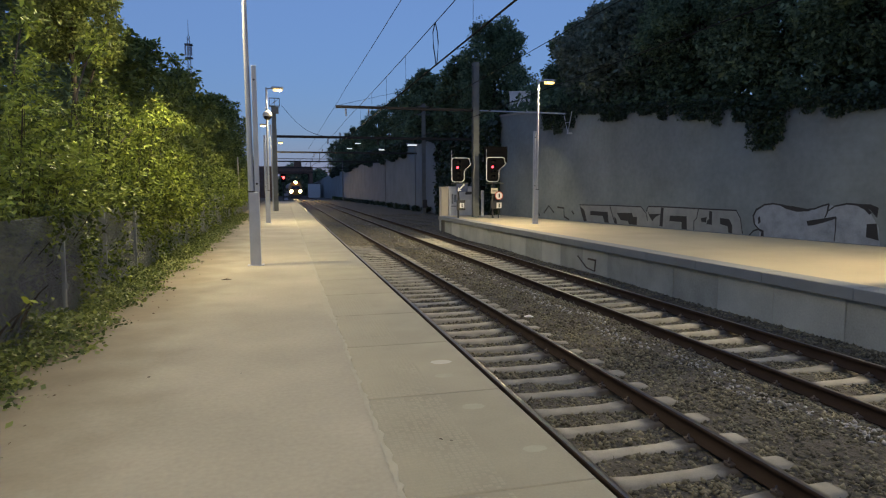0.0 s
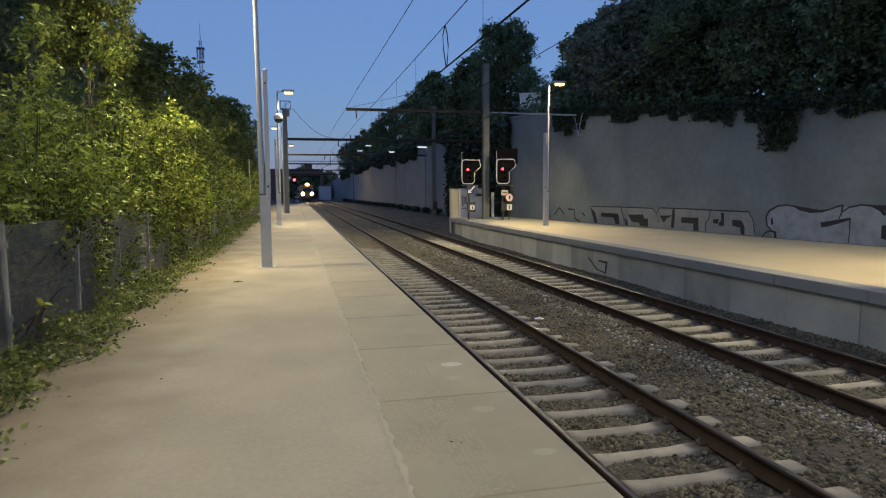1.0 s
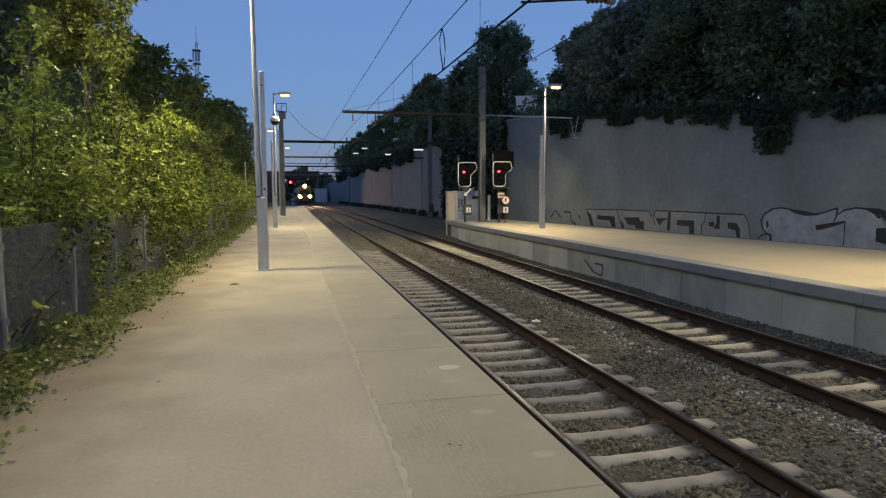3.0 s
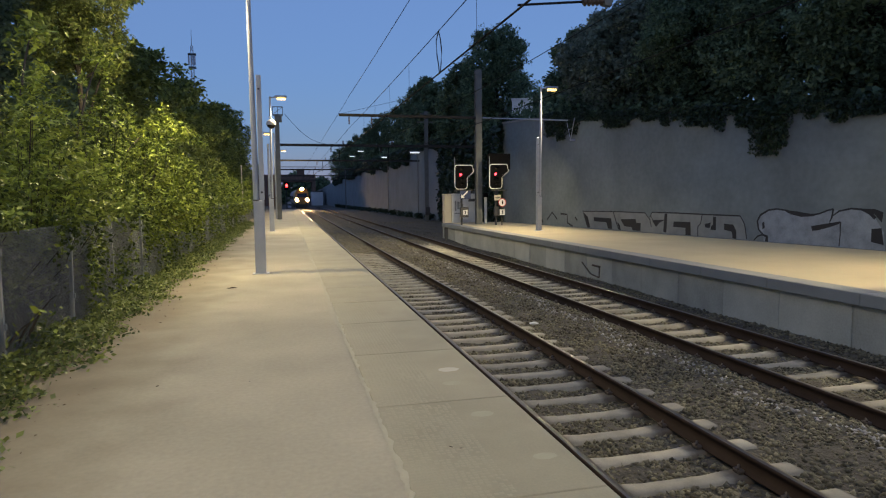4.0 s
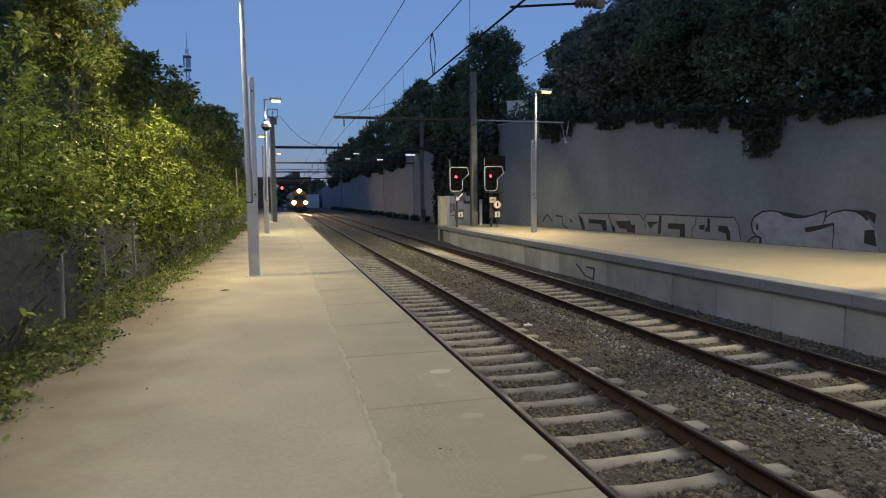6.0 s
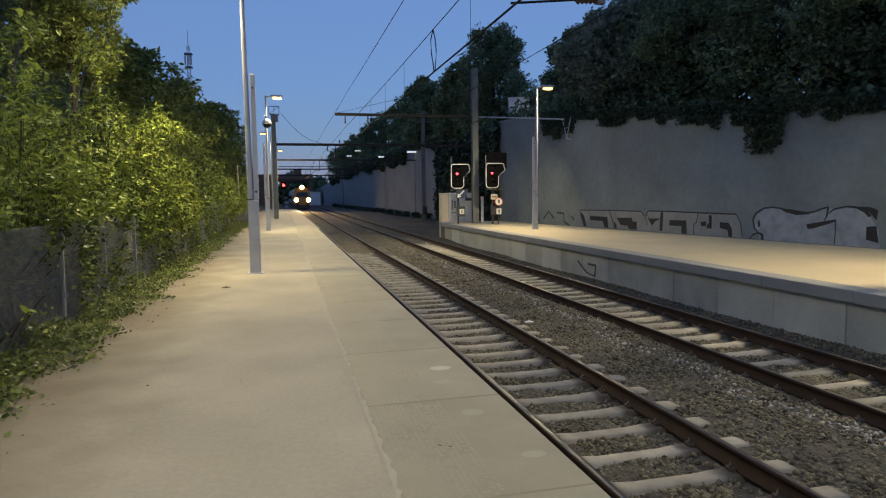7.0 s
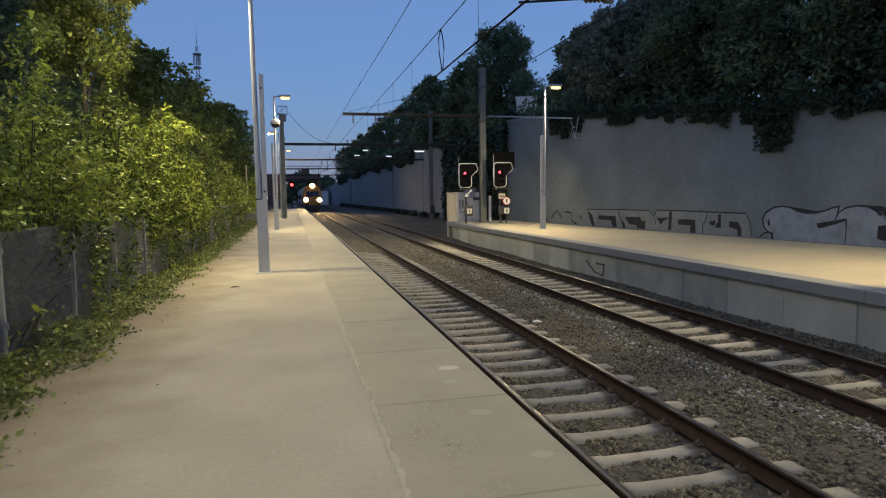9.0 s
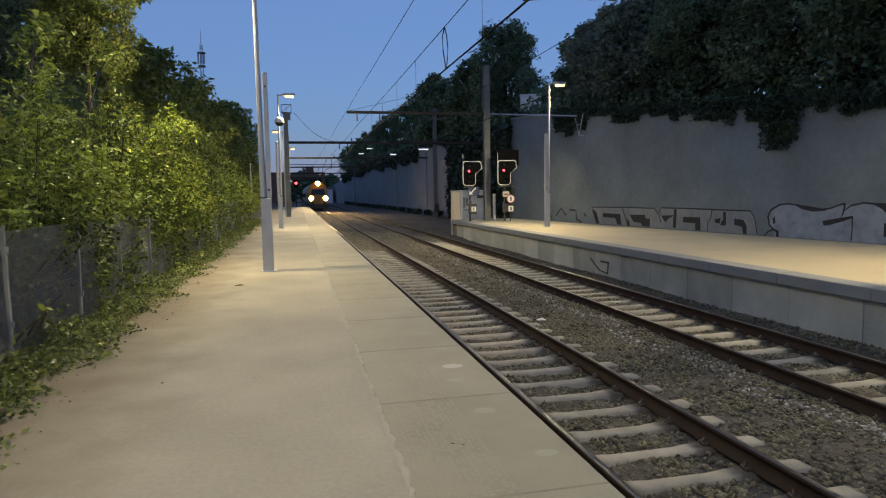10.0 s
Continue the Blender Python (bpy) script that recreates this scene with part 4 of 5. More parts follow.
    tagged(part("slack_cable", path_tube(slack, 0.014, 5), M_WIRE), "slack cable drooping from mast to portal", "cable", "overhead wires")
    tagged(part("stay_cable", path_tube([(2.9, 33.7, 5.97), (6.2, 34.8, 6.9), (10.3, 33.8, 8.3)], 0.008, 5), M_WIRE), "thin stay cable from the mast top", "cable", "overhead wires")


# ---- fence and planting ----
def make_fence():
    thing = empty("wire_fence", pose(-2.66, 0, 0), "grey steel wire mesh fence with slim posts", "fence")
    verts, faces = [], []

    def bar(x0, y0, z0, x1, y1, z1, r):
        k = len(verts)
        a, b = Vector((x0, y0, z0)), Vector((x1, y1, z1))
        d = (b - a).normalized()
        u = Vector((1, 0, 0))
        w = d.cross(u).normalized()
        for p in (a, b):
            for c in (u * r, -u * r * 0.5 + w * r * 0.87, -u * r * 0.5 - w * r * 0.87):
                verts.append(tuple(p + c))
        for i in range(3):
            faces.append((k + i, k + (i + 1) % 3, k + 3 + (i + 1) % 3, k + 3 + i))
    # diamond mesh: wires crossing both ways, clipped to the panel
    wide, tall, step = 1.91, 1.28, 0.034
    for way, off in ((1, 0.0), (-1, 0.003)):
        for i in range(int((wide + tall) / step)):
            c = -tall + step * (i + 0.5)
            y0, y1 = max(0.0, c), min(wide, c + tall)
            if y1 - y0 > 0.01:
                z0, z1 = y0 - c, y1 - c
                if way < 0:
                    z0, z1 = tall - z0, tall - z1
                bar(off, 0.02 + y0, 0.03 + z0, off, 0.02 + y1, 0.03 + z1, 0.0024)
    for z in (0.04, 0.66, 1.30):
        bar(0.006, 0.02, z, 0.006, 1.93, z, 0.002)
    panel = raw_mesh("mesh_panel", np.array(verts), np.array(faces), M_FENCE)
    post = bpy.data.meshes.new("post")
    bm = boxes((-0.021, 0.021, -0.021, 0.021, -0.2, 1.36), (-0.025, 0.025, -0.025, 0.025, 1.362, 1.38))
    box(bm, 0.022, 0.04, -0.015, 0.015, 0.4, 0.46)
    box(bm, 0.022, 0.04, -0.015, 0.015, 1.1, 1.16)
    bm.to_mesh(post)
    bm.free()
    rng = random.Random(2)
    for i in range(-4, 24):
        y = 6.58 + 1.95 * i
        p = link("post", post, M_FENCE, thing)
        p.matrix_local = pose(0, y, 0, rng.uniform(-1.5, 1.5), rng.uniform(-1.5, 1.5), 0)
        p = link("mesh_panel", panel, None, thing)
        p.matrix_local = pose(0, y, 0, 0, rng.uniform(-1.5, 1.5), 0)


def shrub(x, y, height, spread, seed, shoots=26, leafs=55, size=0.105, material=None, label="leafy green shrub growing through the fence"):
    """Many arching shoots from one stool, each set with narrow leaves along it."""
    rng = np.random.default_rng(seed)
    thing = empty("shrub", pose(x, y, -0.05), label, "shrub", "shrubs along the fence")
    pts, rows = [], []
    for i in range(shoots):
        a = rng.uniform(0, 6.28)
        out = spread * math.sqrt(rng.uniform(0.02, 1.0))
        h = height * (1 - 0.5 * (out / spread) ** 2) * rng.uniform(0.72, 1.06)
        if i % 9 == 0:
            # a leader that stands out above the rest
            out, h = out * 0.7, height * rng.uniform(1.04, 1.16)
        base = np.array([0.25 * math.cos(a) * rng.random(), 0.25 * math.sin(a) * rng.random(), 0.0])
        tip = np.array([out * math.cos(a), out * math.sin(a) * 1.15, h])
        mid = base * 0.5 + tip * 0.5 + [0, 0, 0.18 * h]
        t = np.linspace(0, 1, 6)[:, None]
        curve = (1 - t) ** 2 * base + 2 * t * (1 - t) * mid + t ** 2 * tip
        rows.append(curve)
        for s in range(max(4, leafs // 9)):
            # side twigs, each a spray of leaves
            u = rng.uniform(0.25, 1.0) ** 0.7
            c = (1 - u) ** 2 * base + 2 * u * (1 - u) * mid + u ** 2 * tip
            fan = rng.normal(0, 1, 3) * [1, 1, 0.6] + [0.35 * math.cos(a), 0.35 * math.sin(a), 0.45]
            fan *= rng.uniform(0.22, 0.46) * (1.25 - 0.6 * u) / np.linalg.norm(fan)
            along = np.linspace(0.15, 1.0, 8)[:, None]
            pts.append(c + fan * along - [0, 0, 0.1] * along ** 2 + rng.normal(0, 0.022, (8, 3)))
        # a dense tuft at the tip
        k = max(5, leafs // 6)
        pts.append(tip - rng.uniform(0, 0.3, (k, 1)) * (tip - mid) / np.linalg.norm(tip - mid) + rng.normal(0, 0.02, (k, 3)))
    bm = bmesh.new()
    for curve in rows:
        for p, q in zip(curve[:-1:2], curve[2::2]):
            tube(bm, p, q, 0.007, 0.004, sides=4)
    part("stem", bm, M_BARK, thing)
    pts = np.concatenate(pts)
    if y < 11:
        # the wire holds the growth back below its top
        pts = pts[(pts[:, 0] + x < -2.74) | (pts[:, 2] > 1.4)]
    v, f = leaves(pts, size, rng, wide=0.38, droop=0.15)
    link("foliage", raw_mesh("foliage", v, f, material or M_LEAF_BUSH), None, thing)
    return thing


def make_left_planting():
    rng = random.Random(21)
    y = 3.0
    i = 0
    profile = [(2, 2.7), (5, 2.8), (7.5, 2.85), (9.5, 2.9), (11, 3.25), (12.5, 3.25), (15, 3.35), (18, 2.9), (22, 2.7), (24, 2.6), (30, 2.5), (40, 2.6), (60, 2.8)]
    while y < 48:
        h = lerp_rows(profile, y)
        near = y < 20
        shrub(-3.35 + rng.uniform(-0.2, 0.2), y, h * rng.uniform(0.86, 1.08), 1.15 if near else 1.3, 100 + i, shoots=42 if near else 30, leafs=165 if near else 64, size=0.07 + 0.0026 * y if near else 0.14)
        shrub(-4.6 + rng.uniform(-0.3, 0.3), y + 0.6, h * rng.uniform(0.72, 0.94), 1.4, 200 + i, shoots=34 if near else 26, leafs=100 if near else 50, size=0.092 + 0.003 * y if near else 0.17, material=M_LEAF_OLIVE, label="dense green shrub behind the fence")
        y += 1.15 if near else 1.9
        i += 1
    # low growth along the fence foot, spilling on the platform
    g = np.random.default_rng(31)
    n = 36000
    yy = 2.2 + 40 * g.random(n) ** 1.5
    reach = 0.62 + 0.1 * np.sin(yy * 1.9) + 0.1 * np.sin(yy * 4.7 + 1) + 0.05 * np.sin(yy * 11.3)
    u = g.random(n) ** 1.15
    xx = -2.72 + u * np.clip(reach + g.normal(0, 0.1, n), 0.3, 1.0)
    hh = 0.012 + np.where(yy < 8, 1.0, 0.75) * (1 - u) ** 0.9 * (0.26 + 0.1 * np.sin(yy * 2.7) + 0.08 * np.sin(yy * 7.1 + xx * 5)) * g.random(n)
    v, f = leaves(np.stack([xx, yy, hh], 1), 0.058, g, wide=0.62, droop=0.0)
    tagged(link("weeds", raw_mesh("weeds", v, f, M_LEAF_WEED), None), "low green weeds and ivy along the fence foot", "weeds", kind="stuff")
    n = 160
    yy = 2.2 + 34 * g.random(n) ** 1.4
    xx = -2.0 + np.abs(g.normal(0, 0.16, n))
    v, f = leaves(np.stack([xx, yy, np.full(n, 0.006)], 1), 0.035, g, wide=0.5, droop=0.0)
    v[:, 2] = np.clip(v[:, 2], 0.004, 0.03)
    tagged(link("leaf_litter", raw_mesh("leaf_litter", v, f, M_DRY), None), "dry brown leaf litter at the platform side", "leaf litter", kind="stuff")
    # climbers in the mesh of the fence
    n = 30000
    yy = 7.6 + 30 * g.random(n) ** 1.3
    zz = 1.5 * g.random(n) ** 0.8
    thick = np.sin(yy * 1.3 + zz * 2.2) + 0.7 * np.sin(yy * 3.7 - zz * 3.0) + 0.4 * g.normal(0, 1, n)
    keep = thick > 1.0 - 0.22 * np.clip(yy - 7.6, 0, 6)
    v, f = leaves(np.stack([-2.66 + g.uniform(-0.14, 0.2, n) * (0.5 + 0.5 * np.sin(yy * 2.3 + zz)), yy, zz], 1)[keep], 0.07, g, wide=0.6, droop=0.3)
    tagged(link("fence_climber", raw_mesh("fence_climber", v, f, M_LEAF_BUSH), None), "green climbing leaves grown into the wire fence", "climber", kind="stuff")
    # trees behind
    tree("tree", -4.9, 17.4, 0, 10.0, 1.45, 4.5, 20, 1800, 0.115, M_LEAF_OLIVE, "olive-green tree hanging over the fence by the lamp", 41, "trees behind the fence", wide=0.5, girth=0.08)
    tree("tree", -9.8, 16.5, 0, 12.5, 3.6, 2.6, 34, 1100, 0.17, M_LEAF_DARK, "tall dark tree behind the fence", 43, "trees behind the fence")
    tree("tree", -9.6, 20.5, 0, 10.5, 3.4, 1.5, 24, 900, 0.2, M_LEAF_DARK, "dark leafy tree behind the fence", 42, "trees behind the fence")
    for k, (x, y, h, s, mt) in enumerate(((-8.4, 32, 8.7, 2.9, M_LEAF_OLIVE), (-8.4, 41, 10.3, 3.2, M_LEAF_OLIVE), (-8.2, 53, 10.6, 3.0, M_LEAF_OLIVE), (-8.2, 66, 10.8, 3.0, M_LEAF_OLIVE), (-8.4, 82, 12.0, 3.2, M_LEAF_OLIVE), (-9.0, 100, 13.0, 3.4, M_LEAF_OLIVE), (-7.4, 90, 13.2, 3.1, M_LEAF_OLIVE), (-7.4, 75, 12.2, 2.9, M_LEAF_OLIVE), (-9.4, 122, 11.8, 3.2, M_LEAF_OLIVE), (-10.5, 27, 9.5, 3.2, M_LEAF_DARK), (-11.5, 46, 10.0, 3.2, M_LEAF_DARK))):
        tree("tree", x + 0.35, y, 0, h * 1.04, s * 1.1, 1.2, 28, 430, 0.29, mt, "dark leafy tree behind the fence", 50 + k, "trees behind the fence")
    for k, y in enumerate(range(50, 132, 8)):
        tree("tree", -5.2 - 0.03 * (y - 50), y, 0, 4.2 + (k * 37 % 10) * 0.12, 1.9, 0.3, 9, 600, 0.22, M_LEAF_OLIVE, "low bushy tree along the line", 70 + k, "low trees along the line", girth=0.1)


def make_right_planting():
    rng = random.Random(8)
    # the wooded bank above the painted wall
    k = 0
    for y, x, h, s, m in ((-6, 22, 8, 3.6, 0), (1, 21.5, 8.5, 3.8, 0), (6, 19.5, 7.5, 3.4, 0), (8, 24, 11, 4, 0), (11, 18.2, 7.0, 3.2, 0), (14, 21.0, 9.5, 3.8, 0), (16, 17.6, 6.0, 2.8, 0), (19.5, 17.2, 6.2, 2.9, 0), (20, 21, 10, 3.8, 0),
                          (23, 16.8, 6.0, 2.8, 0), (26, 19.4, 9.0, 3.6, 0), (27, 16.2, 5.2, 2.4, 1), (30, 16.4, 5.4, 2.6, 1), (31.5, 19.2, 7.4, 2.8, 1), (35, 17.4, 5.6, 2.6, 0), (36, 20.9, 5.8, 2.6, 0), (39, 18.6, 4.0, 1.8, 0), (42, 19.6, 3.6, 2.0, 0)):
        z = lerp_rows(CUT_TOP, y) + 0.2
        tree("tree", x, y, z, h, s, 0.2, 24, (1150 if 13 < y < 24 else 560 if y < 24 else 760), 0.165 if y < 24 else 0.225, (M_LEAF_DARK, M_LEAF_GREY)[m], "dark dense tree on the bank above the wall" if not m else "grey-green tree on the bank above the wall", 300 + k, "trees on the bank")
        k += 1
    tree("tree", 17.9, 52.5, 6.5, 9.5, 3.7, 0.2, 40, 950, 0.22, M_LEAF_DARK, "tall upright dark tree above the wall", 340, "trees on the bank")
    for x, y, h, s in ((17.2, 79, 10.2, 2.9), (16.4, 70, 7.5, 2.6), (18.5, 90, 10.5, 3.4), (17.0, 62, 6.0, 2.6), (18, 102, 9.5, 3.2), (17.2, 116, 9.2, 3.2), (17, 130, 9.0, 3.2), (16.5, 146, 9.8, 3.2), (15.5, 160, 9.0, 3.2), (15, 178, 9.5, 3.4), (16.6, 58, 7.5, 2.6), (20, 66, 7.2, 3.0), (20, 46, 3.4, 2.4)):
        tree("tree", x, y, lerp_rows(CUT_TOP, y) + 0.2, h, s * 1.05, 0.1, 22, 470, 0.36, M_LEAF_DARK, "dark tree on top of the far wall", 345 + k, "trees on the bank")
        k += 1
    g = np.random.default_rng(77)
    # undergrowth that closes the foot of the wood
    n = 48000
    yy = -12 + 190 * g.random(n) ** 1.7
    cx = np.array([lerp_rows(CUT_X, v) for v in yy])
    ct = np.array([lerp_rows(CUT_TOP, v) for v in yy])
    d = 0.3 + 4.5 * g.random(n)
    z = ct + 0.05 + (0.8 + 0.45 * d + 0.5 * np.sin(yy * 1.7) + 0.3 * np.sin(yy * 4.1)) * g.random(n)
    ok = ~((yy > 36) & (yy < 47) & (z > ct + 1.2))
    v, f = leaves(np.stack([cx + d, yy, z], 1)[ok], 0.24, g, wide=0.7, droop=0.3)
    tagged(link("undergrowth", raw_mesh("undergrowth", v, f, M_LEAF_DARK), None), "dark undergrowth on the bank above the walls", "undergrowth", kind="stuff")

    def hang(name, rows, per, label, out=0.12, size=0.13):
        pts = []
        for x, y, top, drop, half in rows:
            n = int(per * drop * half * 2)
            u = g.normal(0, 0.5, n).clip(-1, 1)
            d = g.random(n) ** 0.8
            keep = np.abs(u) < 1.05 - 0.55 * d + 0.15 * np.sin(u * 21)
            u, d = u[keep], d[keep]
            pts.append(np.stack([x - 0.135 * u * half - out * g.random(len(u)) - 0.04, y + u * half, top - d * drop], 1))
        v, f = leaves(np.concatenate(pts), size, g, wide=0.8, droop=0.6)
        tagged(link(name, raw_mesh(name, v, f, M_LEAF_IVY), None), label, "ivy", kind="stuff")
    rows = [(wall_x(17.4), 17.4, 4.5, 1.65, 0.85), (wall_x(17.0), 17.0, 4.6, 1.5, 0.7), (wall_x(19.3), 19.3, 4.5, 0.65, 0.35), (wall_x(15), 15, 4.2, 0.55, 0.5)]
    for i in range(44):
        y = 8 + i * 0.52
        rows.append((wall_x(y), y, lerp_rows(WALL_TOP, y) + 0.3, rng.choice((0.3, 0.34, 0.4, 0.5, 0.7)), rng.uniform(0.3, 1.1)))
    for y in (28.5, 29.5, 30.5):
        rows.append((wall_x(y), y, lerp_rows(WALL_TOP, y) + 0.4, rng.uniform(0.9, 1.5), 0.7))
    hang("hanging_ivy", rows, 700, "dark ivy hanging over the painted wall's top", size=0.1)
    # ivy curtain over the return wall
    pts = []
    n = 16000
    t = g.random(n)
    a, b = np.array([12.66, 36.0]), np.array([15.2, 39.6])
    split = g.random(n) < 0.4
    px = np.where(split, a[0] + (b[0] - a[0]) * t, 15.2 - 0.3 * t)
    py = np.where(split, a[1] + (b[1] - a[1]) * t, 39.6 + 21.2 * t)
    zz = -0.9 + 7.6 * g.random(n)
    off = 0.5 * np.abs(np.sin(py * 1.3 + zz)) * g.random(n) + 0.08
    v, f = leaves(np.stack([px - off, py - off * 0.7, zz], 1), 0.3, g, wide=0.85, droop=0.6)
    tagged(link("ivy_curtain", raw_mesh("ivy_curtain", v, f, M_LEAF_IVY), None), "thick dark ivy curtain covering the return wall", "ivy", kind="stuff")
    rows = []
    for i in range(46):
        y = 62 + i * 2.3
        rows.append((lerp_rows(CUT_X, y), y, lerp_rows(CUT_TOP, y) + 0.9, rng.uniform(0.9, 2.4) if y > 74 else rng.uniform(0.4, 0.9), 1.5))
    for i in range(20):
        y = 64 + i * 5
        rows.append((lerp_rows(CUT_X, y) - 0.1, y, -0.2, rng.uniform(0.4, 0.9), 1.2))
    hang("wall_ivy", rows, 130, "dark ivy spilling over the far wall", out=0.5, size=0.3)


# ---- paint on the wall ----
def on_wall(y, z):
    return Vector((wall_x(y) - 0.012, y, z))


def stroke(rows, width):
    """A flat painted stroke on the wall along rows of (y, z)."""
    bm = bmesh.new()
    left, right = [], []
    for i, (y, z) in enumerate(rows):
        a, b = rows[max(0, i - 1)], rows[min(len(rows) - 1, i + 1)]
        d = Vector((b[0] - a[0], b[1] - a[1])).normalized()
        w = width[i] if isinstance(width, (list, tuple)) else width
        left.append(bm.verts.new(on_wall(y - d.y * w / 2, z + d.x * w / 2)))
        right.append(bm.verts.new(on_wall(y + d.y * w / 2, z - d.x * w / 2)))
    for i in range(len(rows) - 1):
        bm.faces.new((left[i], left[i + 1], right[i + 1], right[i]))
    return bm


def fill(rows, lift):
    bm = bmesh.new()
    bm.faces.new([bm.verts.new(on_wall(y, z) + Vector((lift, 0, 0))) for y, z in rows])
    return bm


def make_graffiti():
    big = empty("graffiti", pose(0, 0, 0), "large silver graffiti shape outlined in black on the wall", "graffiti")
    hump = [(17.44, 0.24), (17.62, 0.4), (17.68, 0.67), (17.57, 0.88), (17.26, 1.05), (16.96, 1.09), (16.59, 1.05), (16.24, 0.95), (15.89, 0.91), (15.5, 0.97), (15.25, 1.07), (15.06, 1.12)]
    second = [(15.1, 0.9), (14.88, 1.06), (14.52, 1.14), (14.23, 1.12), (13.98, 1.01), (13.84, 0.88)]
    part("fill", fill(hump + second[1:] + [(13.6, 0.5), (13.55, 0.02), (17.42, 0.02)], 0.006), M_PAINT_PALE, big, "silver grey paint")
    part("outline", stroke(hump, [0.05, 0.06, 0.07, 0.07, 0.06, 0.05, 0.05, 0.06, 0.06, 0.05, 0.05, 0.05]), M_PAINT_DARK, big)
    part("outline", stroke([(15.06, 1.12), (15.1, 0.86), (15.17, 0.71)], [0.06, 0.05, 0.03]), M_PAINT_DARK, big)
    part("outline", stroke(second, [0.03, 0.05, 0.05, 0.06, 0.08, 0.1]), M_PAINT_DARK, big)
    part("outline", stroke([(17.81, 0.02), (17.65, 0.18), (17.46, 0.24), (17.3, 0.19), (17.3, 0.02)], [0.04, 0.05, 0.06, 0.1, 0.12]), M_PAINT_DARK, big)
    part("outline", stroke([(14.83, 0.75), (14.82, 0.4), (14.84, 0.04)], [0.05, 0.03, 0.03]), M_PAINT_DARK, big)
    for shape in ([(16.74, 1.07), (16.24, 1.03), (15.76, 0.96), (15.37, 1.01), (15.69, 0.89), (16.09, 0.86), (16.45, 0.93)],
                  [(15.74, 0.59), (15.13, 0.71), (14.82, 0.77), (14.86, 0.69), (15.16, 0.58), (15.54, 0.47), (15.7, 0.45)],
                  [(14.35, 1.14), (13.86, 1.14), (13.63, 1.05), (13.66, 0.77), (13.85, 0.98), (14.12, 1.08)],
                  [(13.93, 0.59), (13.66, 0.62), (13.58, 0.16), (13.93, 0.23)],
                  [(17.49, 0.61), (17.42, 0.68), (17.38, 0.48), (17.47, 0.41)]):
        part("block", fill(shape, -0.003), M_PAINT_DARK, big)
    row = empty("graffiti", pose(0, 0, 0), "row of pale grey block shapes outlined in black on the wall", "graffiti")
    part("fill", fill([(27.1, 0.04), (27.67, 0.81), (23.23, 0.83), (22.91, 0.6), (22.8, 0.86), (18.4, 0.83), (18.19, 0.55), (18.1, 0.03)], 0.006), M_PAINT_GREY, row, "pale grey paint")
    for line, w in (([(27.67, 0.81), (25.11, 0.84), (23.23, 0.83)], 0.045), ([(23.23, 0.83), (22.91, 0.55), (22.82, 0.26)], 0.04), ([(25.32, 0.82), (24.94, 0.07)], 0.05),
                    ([(22.92, 0.65), (22.8, 0.86), (21.26, 0.86), (19.88, 0.84), (18.38, 0.83)], 0.05), ([(18.38, 0.83), (18.19, 0.55), (18.09, 0.05)], 0.035),
                    ([(20.1, 0.83), (20.16, 0.5), (20.3, 0.38), (20.29, 0.04)], 0.04)):
        part("outline", stroke(line, w), M_PAINT_DARK, row)
    for shape in ([(27.62, 0.77), (27.24, 0.56), (27.03, 0.06), (27.26, 0.04), (27.51, 0.49)],
                  [(26.76, 0.55), (25.46, 0.54), (25.37, 0.07), (25.66, 0.06), (25.82, 0.35), (26.75, 0.36)],
                  [(24.81, 0.52), (23.8, 0.56), (23.73, 0.39), (23.47, 0.4), (23.48, 0.06), (23.98, 0.07), (24.05, 0.2), (24.53, 0.22)],
                  [(25.01, 0.38), (24.83, 0.25), (24.77, 0.05), (24.91, 0.05)],
                  [(22.91, 0.81), (22.73, 0.55), (22.03, 0.58), (22.37, 0.44), (22.54, 0.27), (22.73, 0.47)],
                  [(22.06, 0.82), (21.91, 0.82), (21.94, 0.08), (22.12, 0.09)],
                  [(21.55, 0.53), (20.67, 0.54), (20.64, 0.04), (20.91, 0.04), (20.92, 0.31), (21.57, 0.32)],
                  [(19.96, 0.5), (19.68, 0.55), (19.71, 0.35), (19.93, 0.37)],
                  [(19.58, 0.78), (19.44, 0.76), (19.43, 0.29), (19.69, 0.29), (19.65, 0.43), (19.57, 0.48)],
                  [(19.07, 0.54), (18.67, 0.52), (18.53, 0.32), (18.52, 0.03), (18.68, 0.05), (18.72, 0.27), (19.06, 0.33)]):
        part("block", fill(shape, -0.003), M_PAINT_DARK, row)
    tag = empty("graffiti", pose(0, 0, 0), "small dark scrawl sprayed low on the wall", "graffiti")
    for rows in ([(30.9, 0.3), (30.4, 0.7), (29.9, 0.35)], [(29.6, 0.65), (29.0, 0.62), (28.95, 0.2), (28.5, 0.05)], [(28.3, 0.5), (28.1, 0.35)], [(31.6, 0.5), (31.3, 0.15)]):
        part("outline", stroke(rows, 0.09), M_PAINT_DARK, tag)


